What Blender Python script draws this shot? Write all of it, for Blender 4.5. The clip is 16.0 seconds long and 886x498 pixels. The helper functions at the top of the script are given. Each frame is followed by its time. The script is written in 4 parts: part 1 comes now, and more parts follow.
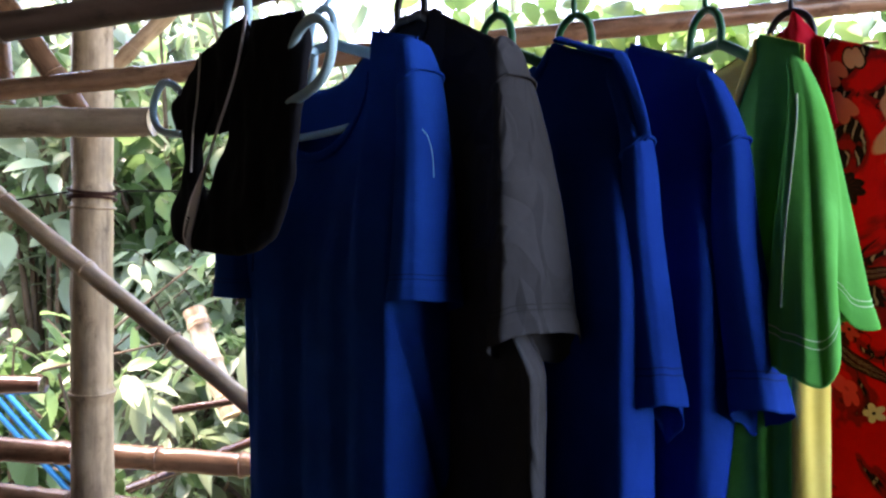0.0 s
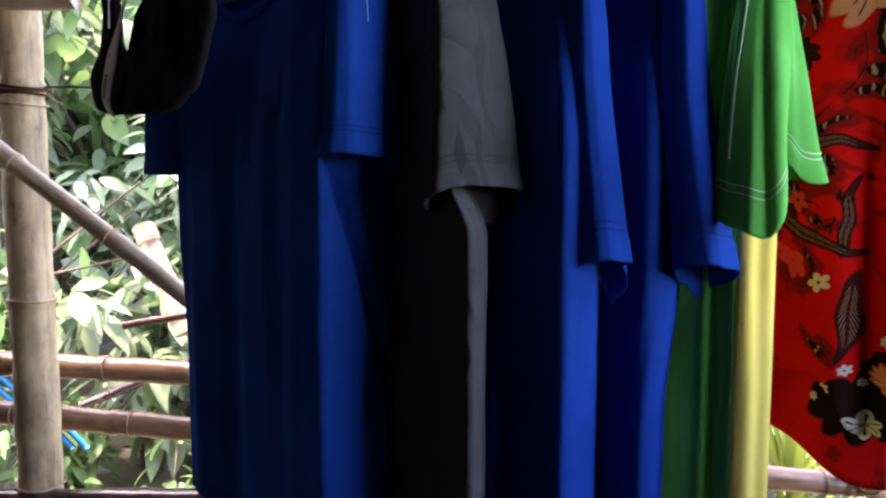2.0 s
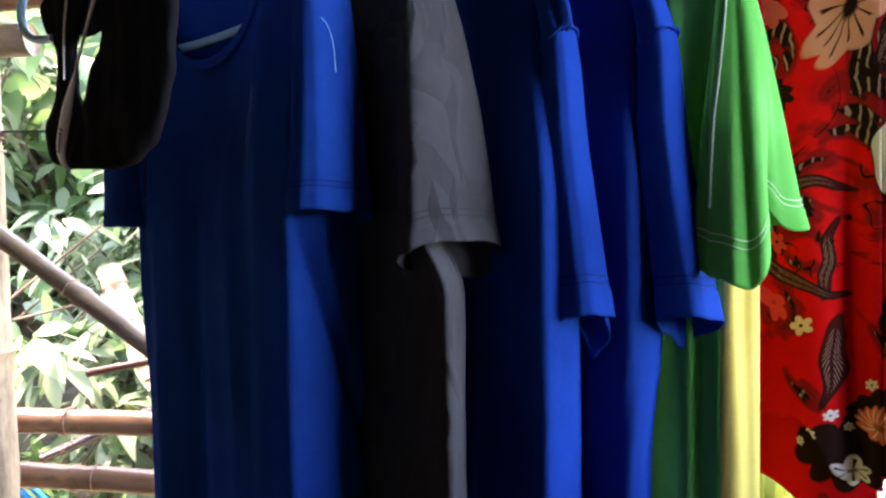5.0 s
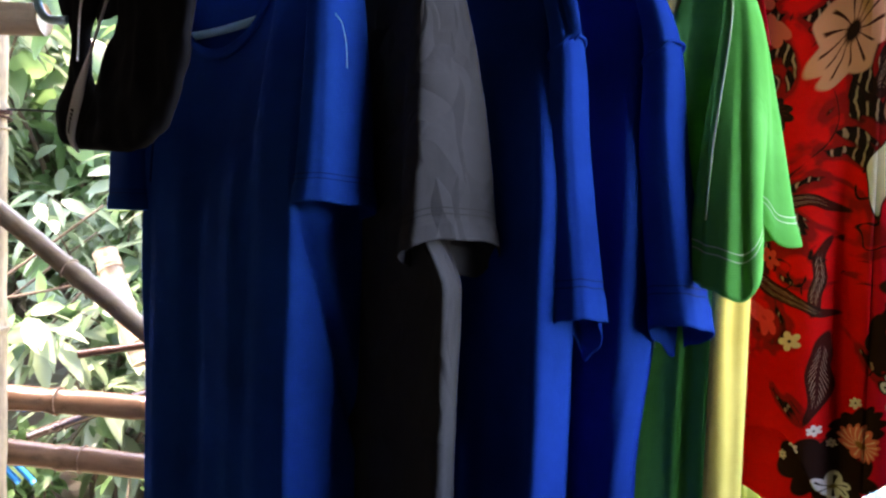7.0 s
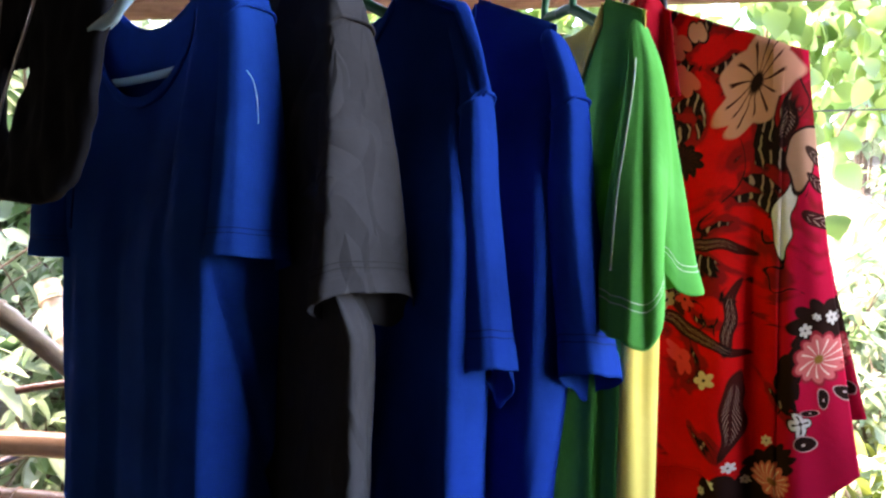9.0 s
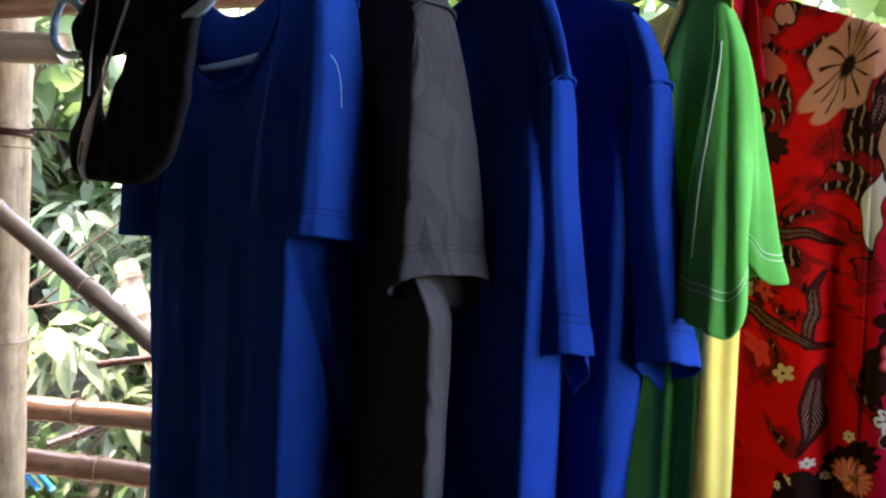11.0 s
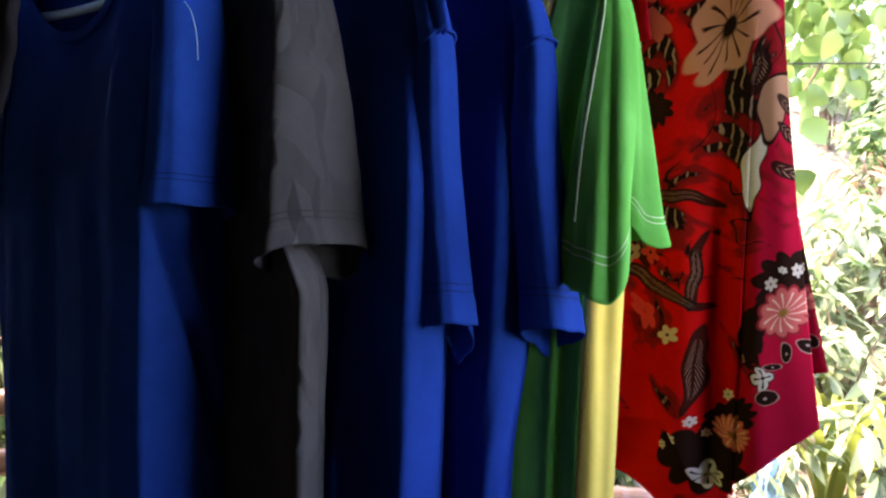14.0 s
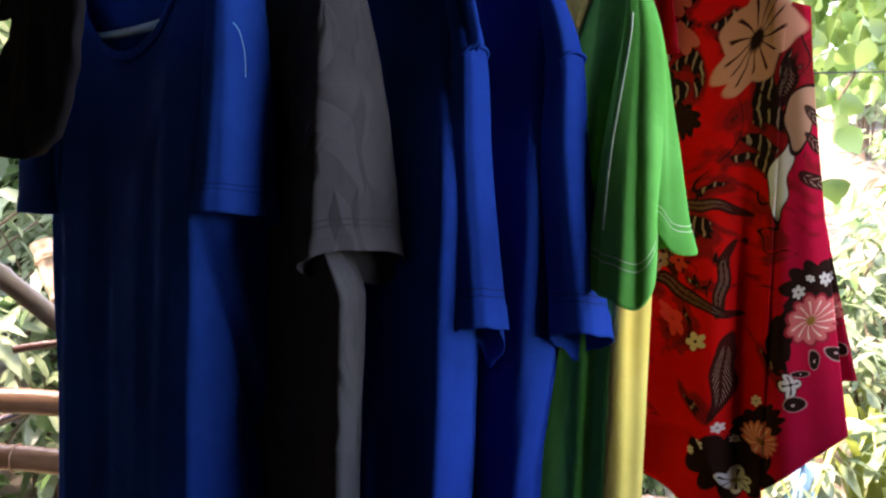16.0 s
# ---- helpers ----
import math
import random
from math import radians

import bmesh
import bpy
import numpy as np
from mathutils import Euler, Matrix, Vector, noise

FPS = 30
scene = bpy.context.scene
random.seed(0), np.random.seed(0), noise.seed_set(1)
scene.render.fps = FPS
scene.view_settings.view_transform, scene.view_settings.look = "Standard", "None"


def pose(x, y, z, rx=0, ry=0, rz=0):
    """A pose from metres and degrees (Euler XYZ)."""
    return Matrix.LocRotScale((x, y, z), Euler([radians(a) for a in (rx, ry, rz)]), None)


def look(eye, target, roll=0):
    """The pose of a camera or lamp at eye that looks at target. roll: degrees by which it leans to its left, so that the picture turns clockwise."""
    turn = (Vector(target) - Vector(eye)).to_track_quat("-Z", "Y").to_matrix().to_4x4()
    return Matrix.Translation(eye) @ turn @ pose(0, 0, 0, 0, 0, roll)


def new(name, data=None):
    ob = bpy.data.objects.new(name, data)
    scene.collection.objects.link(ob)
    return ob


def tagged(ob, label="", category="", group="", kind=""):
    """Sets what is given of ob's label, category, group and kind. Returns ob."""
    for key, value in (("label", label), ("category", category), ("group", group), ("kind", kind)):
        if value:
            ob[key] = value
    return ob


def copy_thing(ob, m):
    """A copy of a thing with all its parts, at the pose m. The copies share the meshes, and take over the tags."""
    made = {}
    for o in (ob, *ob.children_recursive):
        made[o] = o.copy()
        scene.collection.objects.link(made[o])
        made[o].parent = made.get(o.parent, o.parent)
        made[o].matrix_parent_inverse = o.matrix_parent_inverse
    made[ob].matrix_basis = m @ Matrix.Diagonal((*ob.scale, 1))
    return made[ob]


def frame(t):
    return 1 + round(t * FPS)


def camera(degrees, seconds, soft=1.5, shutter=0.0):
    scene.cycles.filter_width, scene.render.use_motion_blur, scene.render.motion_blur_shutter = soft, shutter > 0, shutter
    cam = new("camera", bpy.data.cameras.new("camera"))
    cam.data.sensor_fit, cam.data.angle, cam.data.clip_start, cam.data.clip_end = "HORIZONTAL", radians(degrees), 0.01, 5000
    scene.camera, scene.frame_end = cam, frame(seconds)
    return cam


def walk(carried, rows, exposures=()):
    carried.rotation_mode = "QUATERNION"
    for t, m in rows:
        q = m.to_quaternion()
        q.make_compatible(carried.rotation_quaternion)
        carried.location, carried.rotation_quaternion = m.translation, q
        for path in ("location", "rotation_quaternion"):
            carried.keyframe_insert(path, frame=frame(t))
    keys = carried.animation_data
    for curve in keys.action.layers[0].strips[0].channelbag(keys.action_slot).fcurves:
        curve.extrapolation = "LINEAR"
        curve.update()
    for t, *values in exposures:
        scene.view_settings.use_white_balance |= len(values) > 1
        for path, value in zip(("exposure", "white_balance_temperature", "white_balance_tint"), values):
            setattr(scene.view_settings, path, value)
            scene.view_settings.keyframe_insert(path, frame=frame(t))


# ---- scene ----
cam = camera(64.0, 16.0, 2.4)
PATH = [
    (0, (0.0, 0.0, 1.5), (0.0, 2.0, 1.5), -0.0),
    (0.5, (0.003, -0.001, 1.498), (0.02, 1.999, 1.496), 0.13),
    (1, (0.015, 0.016, 1.48), (0.074, 2.015, 1.422), 0.05),
    (1.5, (0.028, 0.026, 1.441), (0.114, 2.02, 1.309), -0.09),
    (2, (0.032, 0.037, 1.406), (0.128, 2.027, 1.233), 0.05),
    (2.5, (0.031, 0.039, 1.372), (0.131, 2.027, 1.179), 0.23),
    (3, (0.039, 0.056, 1.343), (0.202, 2.039, 1.138), 0.98),
    (3.5, (0.045, 0.064, 1.336), (0.22, 2.045, 1.124), 0.92),
    (4, (0.048, 0.079, 1.384), (0.218, 2.064, 1.203), -0.94),
    (4.5, (0.038, 0.075, 1.434), (0.204, 2.065, 1.338), -1.28),
    (7, (0.026, 0.057, 1.431), (0.212, 2.046, 1.339), 1.94),
    (7.5, (0.039, 0.052, 1.435), (0.176, 2.038, 1.239), 2.88),
    (8, (0.044, 0.046, 1.436), (0.227, 2.034, 1.328), 1.95),
    (8.5, (0.067, 0.039, 1.456), (0.299, 2.024, 1.38), 1.78),
    (9, (0.08, 0.039, 1.468), (0.363, 2.018, 1.433), 1.61),
    (9.5, (0.065, 0.036, 1.482), (0.263, 2.026, 1.487), 1.14),
    (12, (0.057, 0.035, 1.446), (0.175, 2.024, 1.275), 2.57),
    (12.5, (0.056, 0.045, 1.444), (0.2, 2.029, 1.241), 2.95),
    (13, (0.072, 0.055, 1.453), (0.291, 2.034, 1.265), 2.47),
    (13.5, (0.092, 0.063, 1.46), (0.403, 2.032, 1.29), 1.84),
    (14, (0.099, 0.076, 1.462), (0.47, 2.035, 1.302), 1.92),
    (14.5, (0.111, 0.084, 1.466), (0.552, 2.027, 1.297), 1.47),
    (15, (0.109, 0.078, 1.464), (0.539, 2.026, 1.315), 1.22),
    (15.5, (0.107, 0.066, 1.46), (0.484, 2.025, 1.324), 1.32),
    (16, (0.09, 0.045, 1.462), (0.378, 2.019, 1.325), 1.94),
]
EXPOSURES = [(t, e + (0.54 if 2.9 < t < 5 or 11 < t < 13.2 else 0.44), k + (900 if t < 12.9 else 1250), 30 if t < 12.9 else 32) for t, e, k in ((0, 3.65, 6650), (0.5, 3.65, 6650), (1, 4.0, 6650), (2, 3.92, 6700), (2.5, 4.3, 6700), (3, 4.38, 6700), (3.5, 4.35, 6700), (4.5, 4.42, 6750), (7, 4.25, 6800), (7.5, 4.15, 6800), (8, 4.35, 6800), (9, 4.28, 6900), (12, 3.97, 6900), (12.5, 4.27, 6900), (13, 4.22, 6900), (14, 3.88, 7050), (14.5, 3.7, 7100), (16, 3.72, 7000))]
walk(cam, [(t, look(eye, target, roll)) for t, eye, target, roll in PATH], EXPOSURES)


# ---- light ----
world = bpy.data.worlds.new("world")
scene.world = world
world.use_nodes = True
wn = world.node_tree
sky = wn.nodes.new("ShaderNodeTexSky")
sky.sky_type, sky.sun_disc = "NISHITA", False
sky.sun_elevation, sky.sun_rotation = radians(65), radians(-75)
wn.nodes["Background"].inputs[1].default_value = 0.15
wn.links.new(sky.outputs[0], wn.nodes["Background"].inputs[0])
sun = new("sun", bpy.data.lights.new("sun", "SUN"))
sun.data.energy, sun.data.angle, sun.data.color = 1.8, radians(8), (1.0, 0.95, 0.86)
sun.matrix_world = look((-2.25, 0.6, 5.0), (0, 0, 0))


# ---- materials ----
def mat(name, color, rough=0.8, metal=0.0, sheen=0.0):
    m = bpy.data.materials.new(name)
    m.use_nodes = True
    b = m.node_tree.nodes["Principled BSDF"]
    b.inputs["Base Color"].default_value = (*color, 1)
    b.inputs["Roughness"].default_value = rough
    b.inputs["Metallic"].default_value = metal
    b.inputs["Sheen Weight"].default_value = sheen
    b.inputs["Specular IOR Level"].default_value = 0.22
    return m


def node(m, kind, **inputs):
    n = m.node_tree.nodes.new(kind)
    for k, v in inputs.items():
        n.inputs[k.replace("_", " ")].default_value = v
    return n


def link(m, a, b):
    m.node_tree.links.new(a, b)


def shader(m):
    return m.node_tree.nodes["Principled BSDF"]


def ramp(m, fac, stops):
    r = m.node_tree.nodes.new("ShaderNodeValToRGB")
    e = r.color_ramp.elements
    while len(e) < len(stops):
        e.new(0.5)
    for el, (p, c) in zip(e, stops):
        el.position, el.color = p, (*c, 1)
    link(m, fac, r.inputs[0])
    return r.outputs[0]


def bump(m, height, strength=0.3, distance=0.002):
    b = node(m, "ShaderNodeBump", Strength=strength, Distance=distance)
    link(m, height, b.inputs["Height"])
    link(m, b.outputs[0], shader(m).inputs["Normal"])
    return b


def coords(m, scale=(1, 1, 1)):
    t = m.node_tree.nodes.new("ShaderNodeTexCoord")
    mp = node(m, "ShaderNodeMapping")
    mp.inputs["Scale"].default_value = scale
    link(m, t.outputs["Object"], mp.inputs[0])
    return mp.outputs[0]


def cloth(name, dark, light, rough=0.85, sheen=0.0, crease=0.0, weave=900.0):
    """Cloth: faded patches, a fine knit, and creases."""
    m = mat(name, light, min(1, rough + 0.1), 0, sheen)
    shader(m).inputs["Specular IOR Level"].default_value = 0.02
    c = coords(m)
    big = node(m, "ShaderNodeTexNoise", Scale=7.0, Detail=4.0, Roughness=0.6)
    link(m, c, big.inputs["Vector"])
    link(m, ramp(m, big.outputs[0], [(0.3, dark), (0.7, light)]), shader(m).inputs["Base Color"])
    knit = node(m, "ShaderNodeTexNoise", Scale=weave, Detail=2.0)
    link(m, c, knit.inputs["Vector"])
    b1 = bump(m, knit.outputs[0], 0.12, 0.0006)
    wr = node(m, "ShaderNodeTexNoise", Scale=16.0, Detail=3.0, Distortion=0.6)
    link(m, c, wr.inputs["Vector"])
    b2 = node(m, "ShaderNodeBump", Strength=0.35, Distance=0.006)
    link(m, wr.outputs[0], b2.inputs["Height"])
    last = b2
    if crease:
        warp = node(m, "ShaderNodeTexNoise", Scale=9.0, Detail=1.0)
        link(m, c, warp.inputs["Vector"])
        add = m.node_tree.nodes.new("ShaderNodeVectorMath")
        add.operation = "MULTIPLY_ADD"
        add.inputs[1].default_value = (2.2, 2.2, 2.2)
        link(m, warp.outputs[1], add.inputs[0])
        link(m, coords(m, (19, 19, 9)), add.inputs[2])
        vo = node(m, "ShaderNodeTexVoronoi", Scale=1.0)
        vo.distance = "CHEBYCHEV"
        link(m, add.outputs[0], vo.inputs["Vector"])
        b3 = node(m, "ShaderNodeBump", Strength=crease, Distance=0.03)
        link(m, vo.outputs["Distance"], b3.inputs["Height"])
        link(m, b2.outputs[0], b3.inputs["Normal"])
        last = b3
    link(m, last.outputs[0], b1.inputs["Normal"])
    return m


def bamboo(name, dark, light, rough=0.5):
    m = mat(name, light, rough)
    c = coords(m, (40, 40, 3))
    g = node(m, "ShaderNodeTexNoise", Scale=1.0, Detail=6.0, Roughness=0.65)
    link(m, c, g.inputs["Vector"])
    c2 = coords(m, (5, 5, 3))
    s = node(m, "ShaderNodeTexNoise", Scale=1.0, Detail=5.0, Roughness=0.7)
    link(m, c2, s.inputs["Vector"])
    mix = node(m, "ShaderNodeMixRGB", Fac=0.55)
    link(m, g.outputs[0], mix.inputs[1])
    link(m, s.outputs[0], mix.inputs[2])
    col = ramp(m, mix.outputs[0], [(0.38, dark), (0.53, light), (0.72, [min(1, v * 1.25) for v in light])])
    spot = node(m, "ShaderNodeTexNoise", Scale=1.0, Detail=7.0, Roughness=0.75)
    link(m, coords(m, (16, 16, 7)), spot.inputs["Vector"])
    wear = node(m, "ShaderNodeMixRGB", Fac=1.0)
    wear.blend_type = "MULTIPLY"
    link(m, col, wear.inputs[1])
    link(m, ramp(m, spot.outputs[0], [(0.40, (1, 1, 1)), (0.56, (0.86, 0.84, 0.80)), (0.66, (0.42, 0.38, 0.34))]), wear.inputs[2])
    link(m, wear.outputs[0], shader(m).inputs["Base Color"])
    bump(m, g.outputs[0], 0.35, 0.003)
    shader(m).inputs["Specular IOR Level"].default_value = 0.55 if rough < 0.6 else 0.15
    return m


BLUE = cloth("blue_jersey", (0.002, 0.042, 0.25), (0.003, 0.066, 0.37), 0.75)
NAVY = cloth("royal_jersey", (0.0015, 0.030, 0.20), (0.002, 0.047, 0.31), 0.75)
GREY = cloth("charcoal_cotton", (0.036, 0.037, 0.040), (0.054, 0.056, 0.061), 0.85, 0.0, 0.5)
BLACK = cloth("black_jersey", (0.008, 0.0085, 0.011), (0.016, 0.0165, 0.020), 0.85, 0.02)
GREEN = cloth("green_jersey", (0.045, 0.33, 0.055), (0.08, 0.46, 0.10), 0.7)
YELLOW = cloth("yellow_jersey", (0.64, 0.50, 0.10), (0.76, 0.62, 0.17), 0.75)
POST = bamboo("dry_bamboo", (0.19, 0.13, 0.08), (0.53, 0.40, 0.25))
TAN = bamboo("tan_bamboo", (0.28, 0.18, 0.11), (0.62, 0.46, 0.30), 0.4)
BROWN = bamboo("brown_bamboo", (0.09, 0.046, 0.027), (0.31, 0.17, 0.10), 0.25)
DARKBAMBOO = bamboo("smoked_bamboo", (0.03, 0.018, 0.012), (0.10, 0.06, 0.042), 0.5)
DARKWOOD = bamboo("dark_bamboo", (0.025, 0.013, 0.010), (0.065, 0.034, 0.026), 0.15)
LIGHTBLUE = mat("light_blue_plastic", (0.42, 0.72, 0.86), 0.3)
GREENPL = mat("dark_green_plastic", (0.01, 0.13, 0.05), 0.35)
BLACKPL = mat("black_plastic", (0.012, 0.012, 0.012), 0.4)


THATCH = bamboo("palm_thatch", (0.03, 0.02, 0.012), (0.07, 0.05, 0.03), 0.95)
WALLWOOD = bamboo("woven_bamboo", (0.06, 0.042, 0.027), (0.14, 0.10, 0.062), 0.9)
EARTH = bamboo("trodden_earth", (0.05, 0.035, 0.022), (0.10, 0.07, 0.045), 0.95)
STEM = bamboo("grey_brown_stem", (0.06, 0.045, 0.03), (0.16, 0.12, 0.09), 0.8)
RUST = mat("rusty_wire", (0.06, 0.025, 0.018), 0.6, 0.5)
PALE = mat("pale_thread", (0.50, 0.68, 0.46), 0.8)
BLUETHREAD = mat("blue_thread", (0.002, 0.014, 0.12), 0.9)
GREYTHREAD = mat("grey_thread", (0.02, 0.02, 0.022), 0.9)
PALEBAND = mat("pale_band", (0.86, 0.86, 0.90), 0.6)
BAGFILM = cloth("pale_blue_film", (0.14, 0.32, 0.52), (0.34, 0.52, 0.66), 0.35)
BLUEPL = mat("bright_blue_plastic", (0.01, 0.22, 0.55), 0.35)
CRIMSON = cloth("crimson_cotton", (0.20, 0.004, 0.010), (0.36, 0.008, 0.018), 0.8)


def leaf_mat(name, dark, light, shine=0.35):
    """Leaf: colour varies leaf by leaf, light shines through."""
    m = mat(name, light, shine)
    geo = m.node_tree.nodes.new("ShaderNodeNewGeometry")
    col = ramp(m, geo.outputs["Random Per Island"], [(0.0, dark), (0.6, light), (1.0, [min(1, v * 1.5) for v in light])])
    link(m, col, shader(m).inputs["Base Color"])
    tr = m.node_tree.nodes.new("ShaderNodeBsdfTranslucent")
    link(m, col, tr.inputs[0])
    mix = m.node_tree.nodes.new("ShaderNodeMixShader")
    mix.inputs[0].default_value = 0.45
    link(m, shader(m).outputs[0], mix.inputs[1])
    link(m, tr.outputs[0], mix.inputs[2])
    link(m, mix.outputs[0], m.node_tree.nodes["Material Output"].inputs[0])
    shader(m).inputs["Specular IOR Level"].default_value = 0.5
    return m


LEAF = leaf_mat("green_leaf", (0.05, 0.11, 0.035), (0.15, 0.26, 0.10), 0.35)
LEAFPALE = leaf_mat("pale_leaf", (0.12, 0.19, 0.10), (0.25, 0.32, 0.20), 0.32)
LEAFDARK = leaf_mat("dark_leaf", (0.035, 0.08, 0.03), (0.11, 0.19, 0.075), 0.35)
LEAFRED = leaf_mat("reddish_leaf", (0.10, 0.09, 0.05), (0.24, 0.15, 0.10))
LEAFYELLOW = leaf_mat("yellow_green_leaf", (0.10, 0.15, 0.025), (0.24, 0.28, 0.05))
LEAFVINE = leaf_mat("vine_leaf", (0.07, 0.16, 0.03), (0.20, 0.33, 0.10))


def litter_mat():
    m = mat("leaf_litter", (0.2, 0.15, 0.1), 0.95)
    c = coords(m)
    v = node(m, "ShaderNodeTexVoronoi", Scale=14.0)
    link(m, c, v.inputs["Vector"])
    n = node(m, "ShaderNodeTexNoise", Scale=2.2, Detail=8.0, Roughness=0.7)
    link(m, c, n.inputs["Vector"])
    mx = node(m, "ShaderNodeMixRGB", Fac=0.5)
    link(m, v.outputs["Color"], mx.inputs[1])
    link(m, n.outputs[0], mx.inputs[2])
    bw = m.node_tree.nodes.new("ShaderNodeRGBToBW")
    link(m, mx.outputs[0], bw.inputs[0])
    link(m, ramp(m, bw.outputs[0], [(0.25, (0.045, 0.034, 0.025)), (0.5, (0.19, 0.15, 0.115)), (0.6, (0.13, 0.125, 0.075)), (0.8, (0.36, 0.31, 0.265))]), shader(m).inputs["Base Color"])
    bump(m, bw.outputs[0], 0.8, 0.03)
    return m


LITTER = litter_mat()


def batik_mat():
    """Red cotton printed with brown-black leaf bands, pale flowers and small rosettes; x across, z down the cloth."""
    m = cloth("red_batik", (0.50, 0.006, 0.006), (0.66, 0.012, 0.010), 0.8)
    base = shader(m).inputs["Base Color"].links[0].from_socket
    tc = m.node_tree.nodes.new("ShaderNodeTexCoord")
    sep = m.node_tree.nodes.new("ShaderNodeSeparateXYZ")
    link(m, tc.outputs["Object"], sep.inputs[0])
    flat = m.node_tree.nodes.new("ShaderNodeCombineXYZ")
    link(m, sep.outputs[0], flat.inputs[0])
    link(m, sep.outputs[2], flat.inputs[1])

    def op(kind, a, b=0.0, c=0.0):
        n = m.node_tree.nodes.new("ShaderNodeMath")
        n.operation = kind
        for k, v in enumerate((a, b, c)):
            if isinstance(v, (int, float)):
                n.inputs[k].default_value = v
            else:
                link(m, v, n.inputs[k])
        return n.outputs[0]

    def over(under, mask, color):
        n = m.node_tree.nodes.new("ShaderNodeMixRGB")
        link(m, mask, n.inputs[0])
        link(m, under, n.inputs[1])
        n.inputs[2].default_value = (*color, 1)
        return n.outputs[0]

    def step(x, edge, soft=0.02):
        n = m.node_tree.nodes.new("ShaderNodeMapRange")
        n.inputs[1].default_value, n.inputs[2].default_value = edge - soft, edge + soft
        link(m, x, n.inputs[0])
        return n.outputs[0]

    # brown and black foliage, thick in the upper part and thinning out below
    big = node(m, "ShaderNodeTexNoise", Scale=8.5, Detail=2.5, Distortion=1.9)
    link(m, flat.outputs[0], big.inputs["Vector"])
    ease = m.node_tree.nodes.new("ShaderNodeMapRange")
    link(m, sep.outputs[2], ease.inputs[0])
    ease.inputs[1].default_value, ease.inputs[2].default_value = -0.62, -0.25
    ease.inputs[3].default_value, ease.inputs[4].default_value = -0.09, 0.04
    plain = m.node_tree.nodes.new("ShaderNodeMapRange")
    link(m, sep.outputs[0], plain.inputs[0])
    plain.inputs[1].default_value, plain.inputs[2].default_value = 0.20, 0.225
    plain.inputs[3].default_value, plain.inputs[4].default_value = 0.0, -0.10
    field = op("ADD", op("ADD", big.outputs[0], ease.outputs[0]), plain.outputs[0])
    crim = m.node_tree.nodes.new("ShaderNodeMapRange")
    link(m, sep.outputs[0], crim.inputs[0])
    crim.inputs[1].default_value, crim.inputs[2].default_value = 0.195, 0.225
    col = over(base, crim.outputs[0], (0.46, 0.008, 0.035))
    col = over(col, op("MULTIPLY", step(field, 0.50, 0.03), 0.85), (0.17, 0.010, 0.010))
    col = over(col, step(field, 0.60, 0.012), (0.014, 0.007, 0.006))
    vein = node(m, "ShaderNodeTexWave", Scale=26.0, Distortion=7.0, Detail=2.0)
    link(m, flat.outputs[0], vein.inputs["Vector"])
    col = over(col, op("MULTIPLY", op("MULTIPLY", step(field, 0.612, 0.01), step(vein.outputs[1], 0.86, 0.05)), 0.8), (0.40, 0.27, 0.20))
    lines = node(m, "ShaderNodeTexNoise", Scale=6.0, Detail=1.0, Distortion=2.2)
    link(m, flat.outputs[0], lines.inputs["Vector"])
    thin = op("SUBTRACT", 1.0, step(op("ABSOLUTE", op("SUBTRACT", lines.outputs[0], 0.47)), 0.008, 0.003))
    col = over(col, op("MULTIPLY", thin, step(field, 0.47, 0.03)), (0.018, 0.007, 0.006))

    pink, dark, white = (0.56, 0.25, 0.16), (0.02, 0.008, 0.006), (0.60, 0.55, 0.48)
    wn1 = node(m, "ShaderNodeTexNoise", Scale=13.0, Detail=1.0)
    link(m, flat.outputs[0], wn1.inputs["Vector"])
    ws = m.node_tree.nodes.new("ShaderNodeSeparateXYZ")
    link(m, wn1.outputs["Color"], ws.inputs[0])
    wx = op("ADD", sep.outputs[0], op("MULTIPLY", op("SUBTRACT", ws.outputs[0], 0.5), 0.05))
    wz = op("ADD", sep.outputs[2], op("MULTIPLY", op("SUBTRACT", ws.outputs[1], 0.5), 0.05))

    def leaf(col, x, z, r, slim, rot, hatch=(0.34, 0.22, 0.16)):
        r, slim = r * 0.85, slim * 1.45
        dx0, dz0 = op("SUBTRACT", wx, x), op("SUBTRACT", wz, z)
        cr, sr = math.cos(rot), math.sin(rot)
        dx = op("MULTIPLY", op("ADD", op("MULTIPLY", dx0, cr), op("MULTIPLY", dz0, sr)), slim)
        dz = op("SUBTRACT", op("MULTIPLY", dz0, cr), op("MULTIPLY", dx0, sr))
        rr = op("DIVIDE", op("SQRT", op("ADD", op("MULTIPLY", dx, dx), op("MULTIPLY", dz, dz))), r)
        inside = op("SUBTRACT", 1.0, rr)
        col = over(col, op("MULTIPLY", step(inside, 0.0, 0.05), 0.95), dark)
        stripes = step(op("SINE", op("ADD", op("MULTIPLY", dz, 900.0), op("MULTIPLY", op("ABSOLUTE", dx), 500.0))), 0.6, 0.15)
        side = step(op("SUBTRACT", op("ABSOLUTE", dx), 0.12 * r), 0.0, 0.002)
        return over(col, op("MULTIPLY", op("MULTIPLY", op("MULTIPLY", stripes, side), step(inside, 0.35, 0.05)), 0.8), hatch)

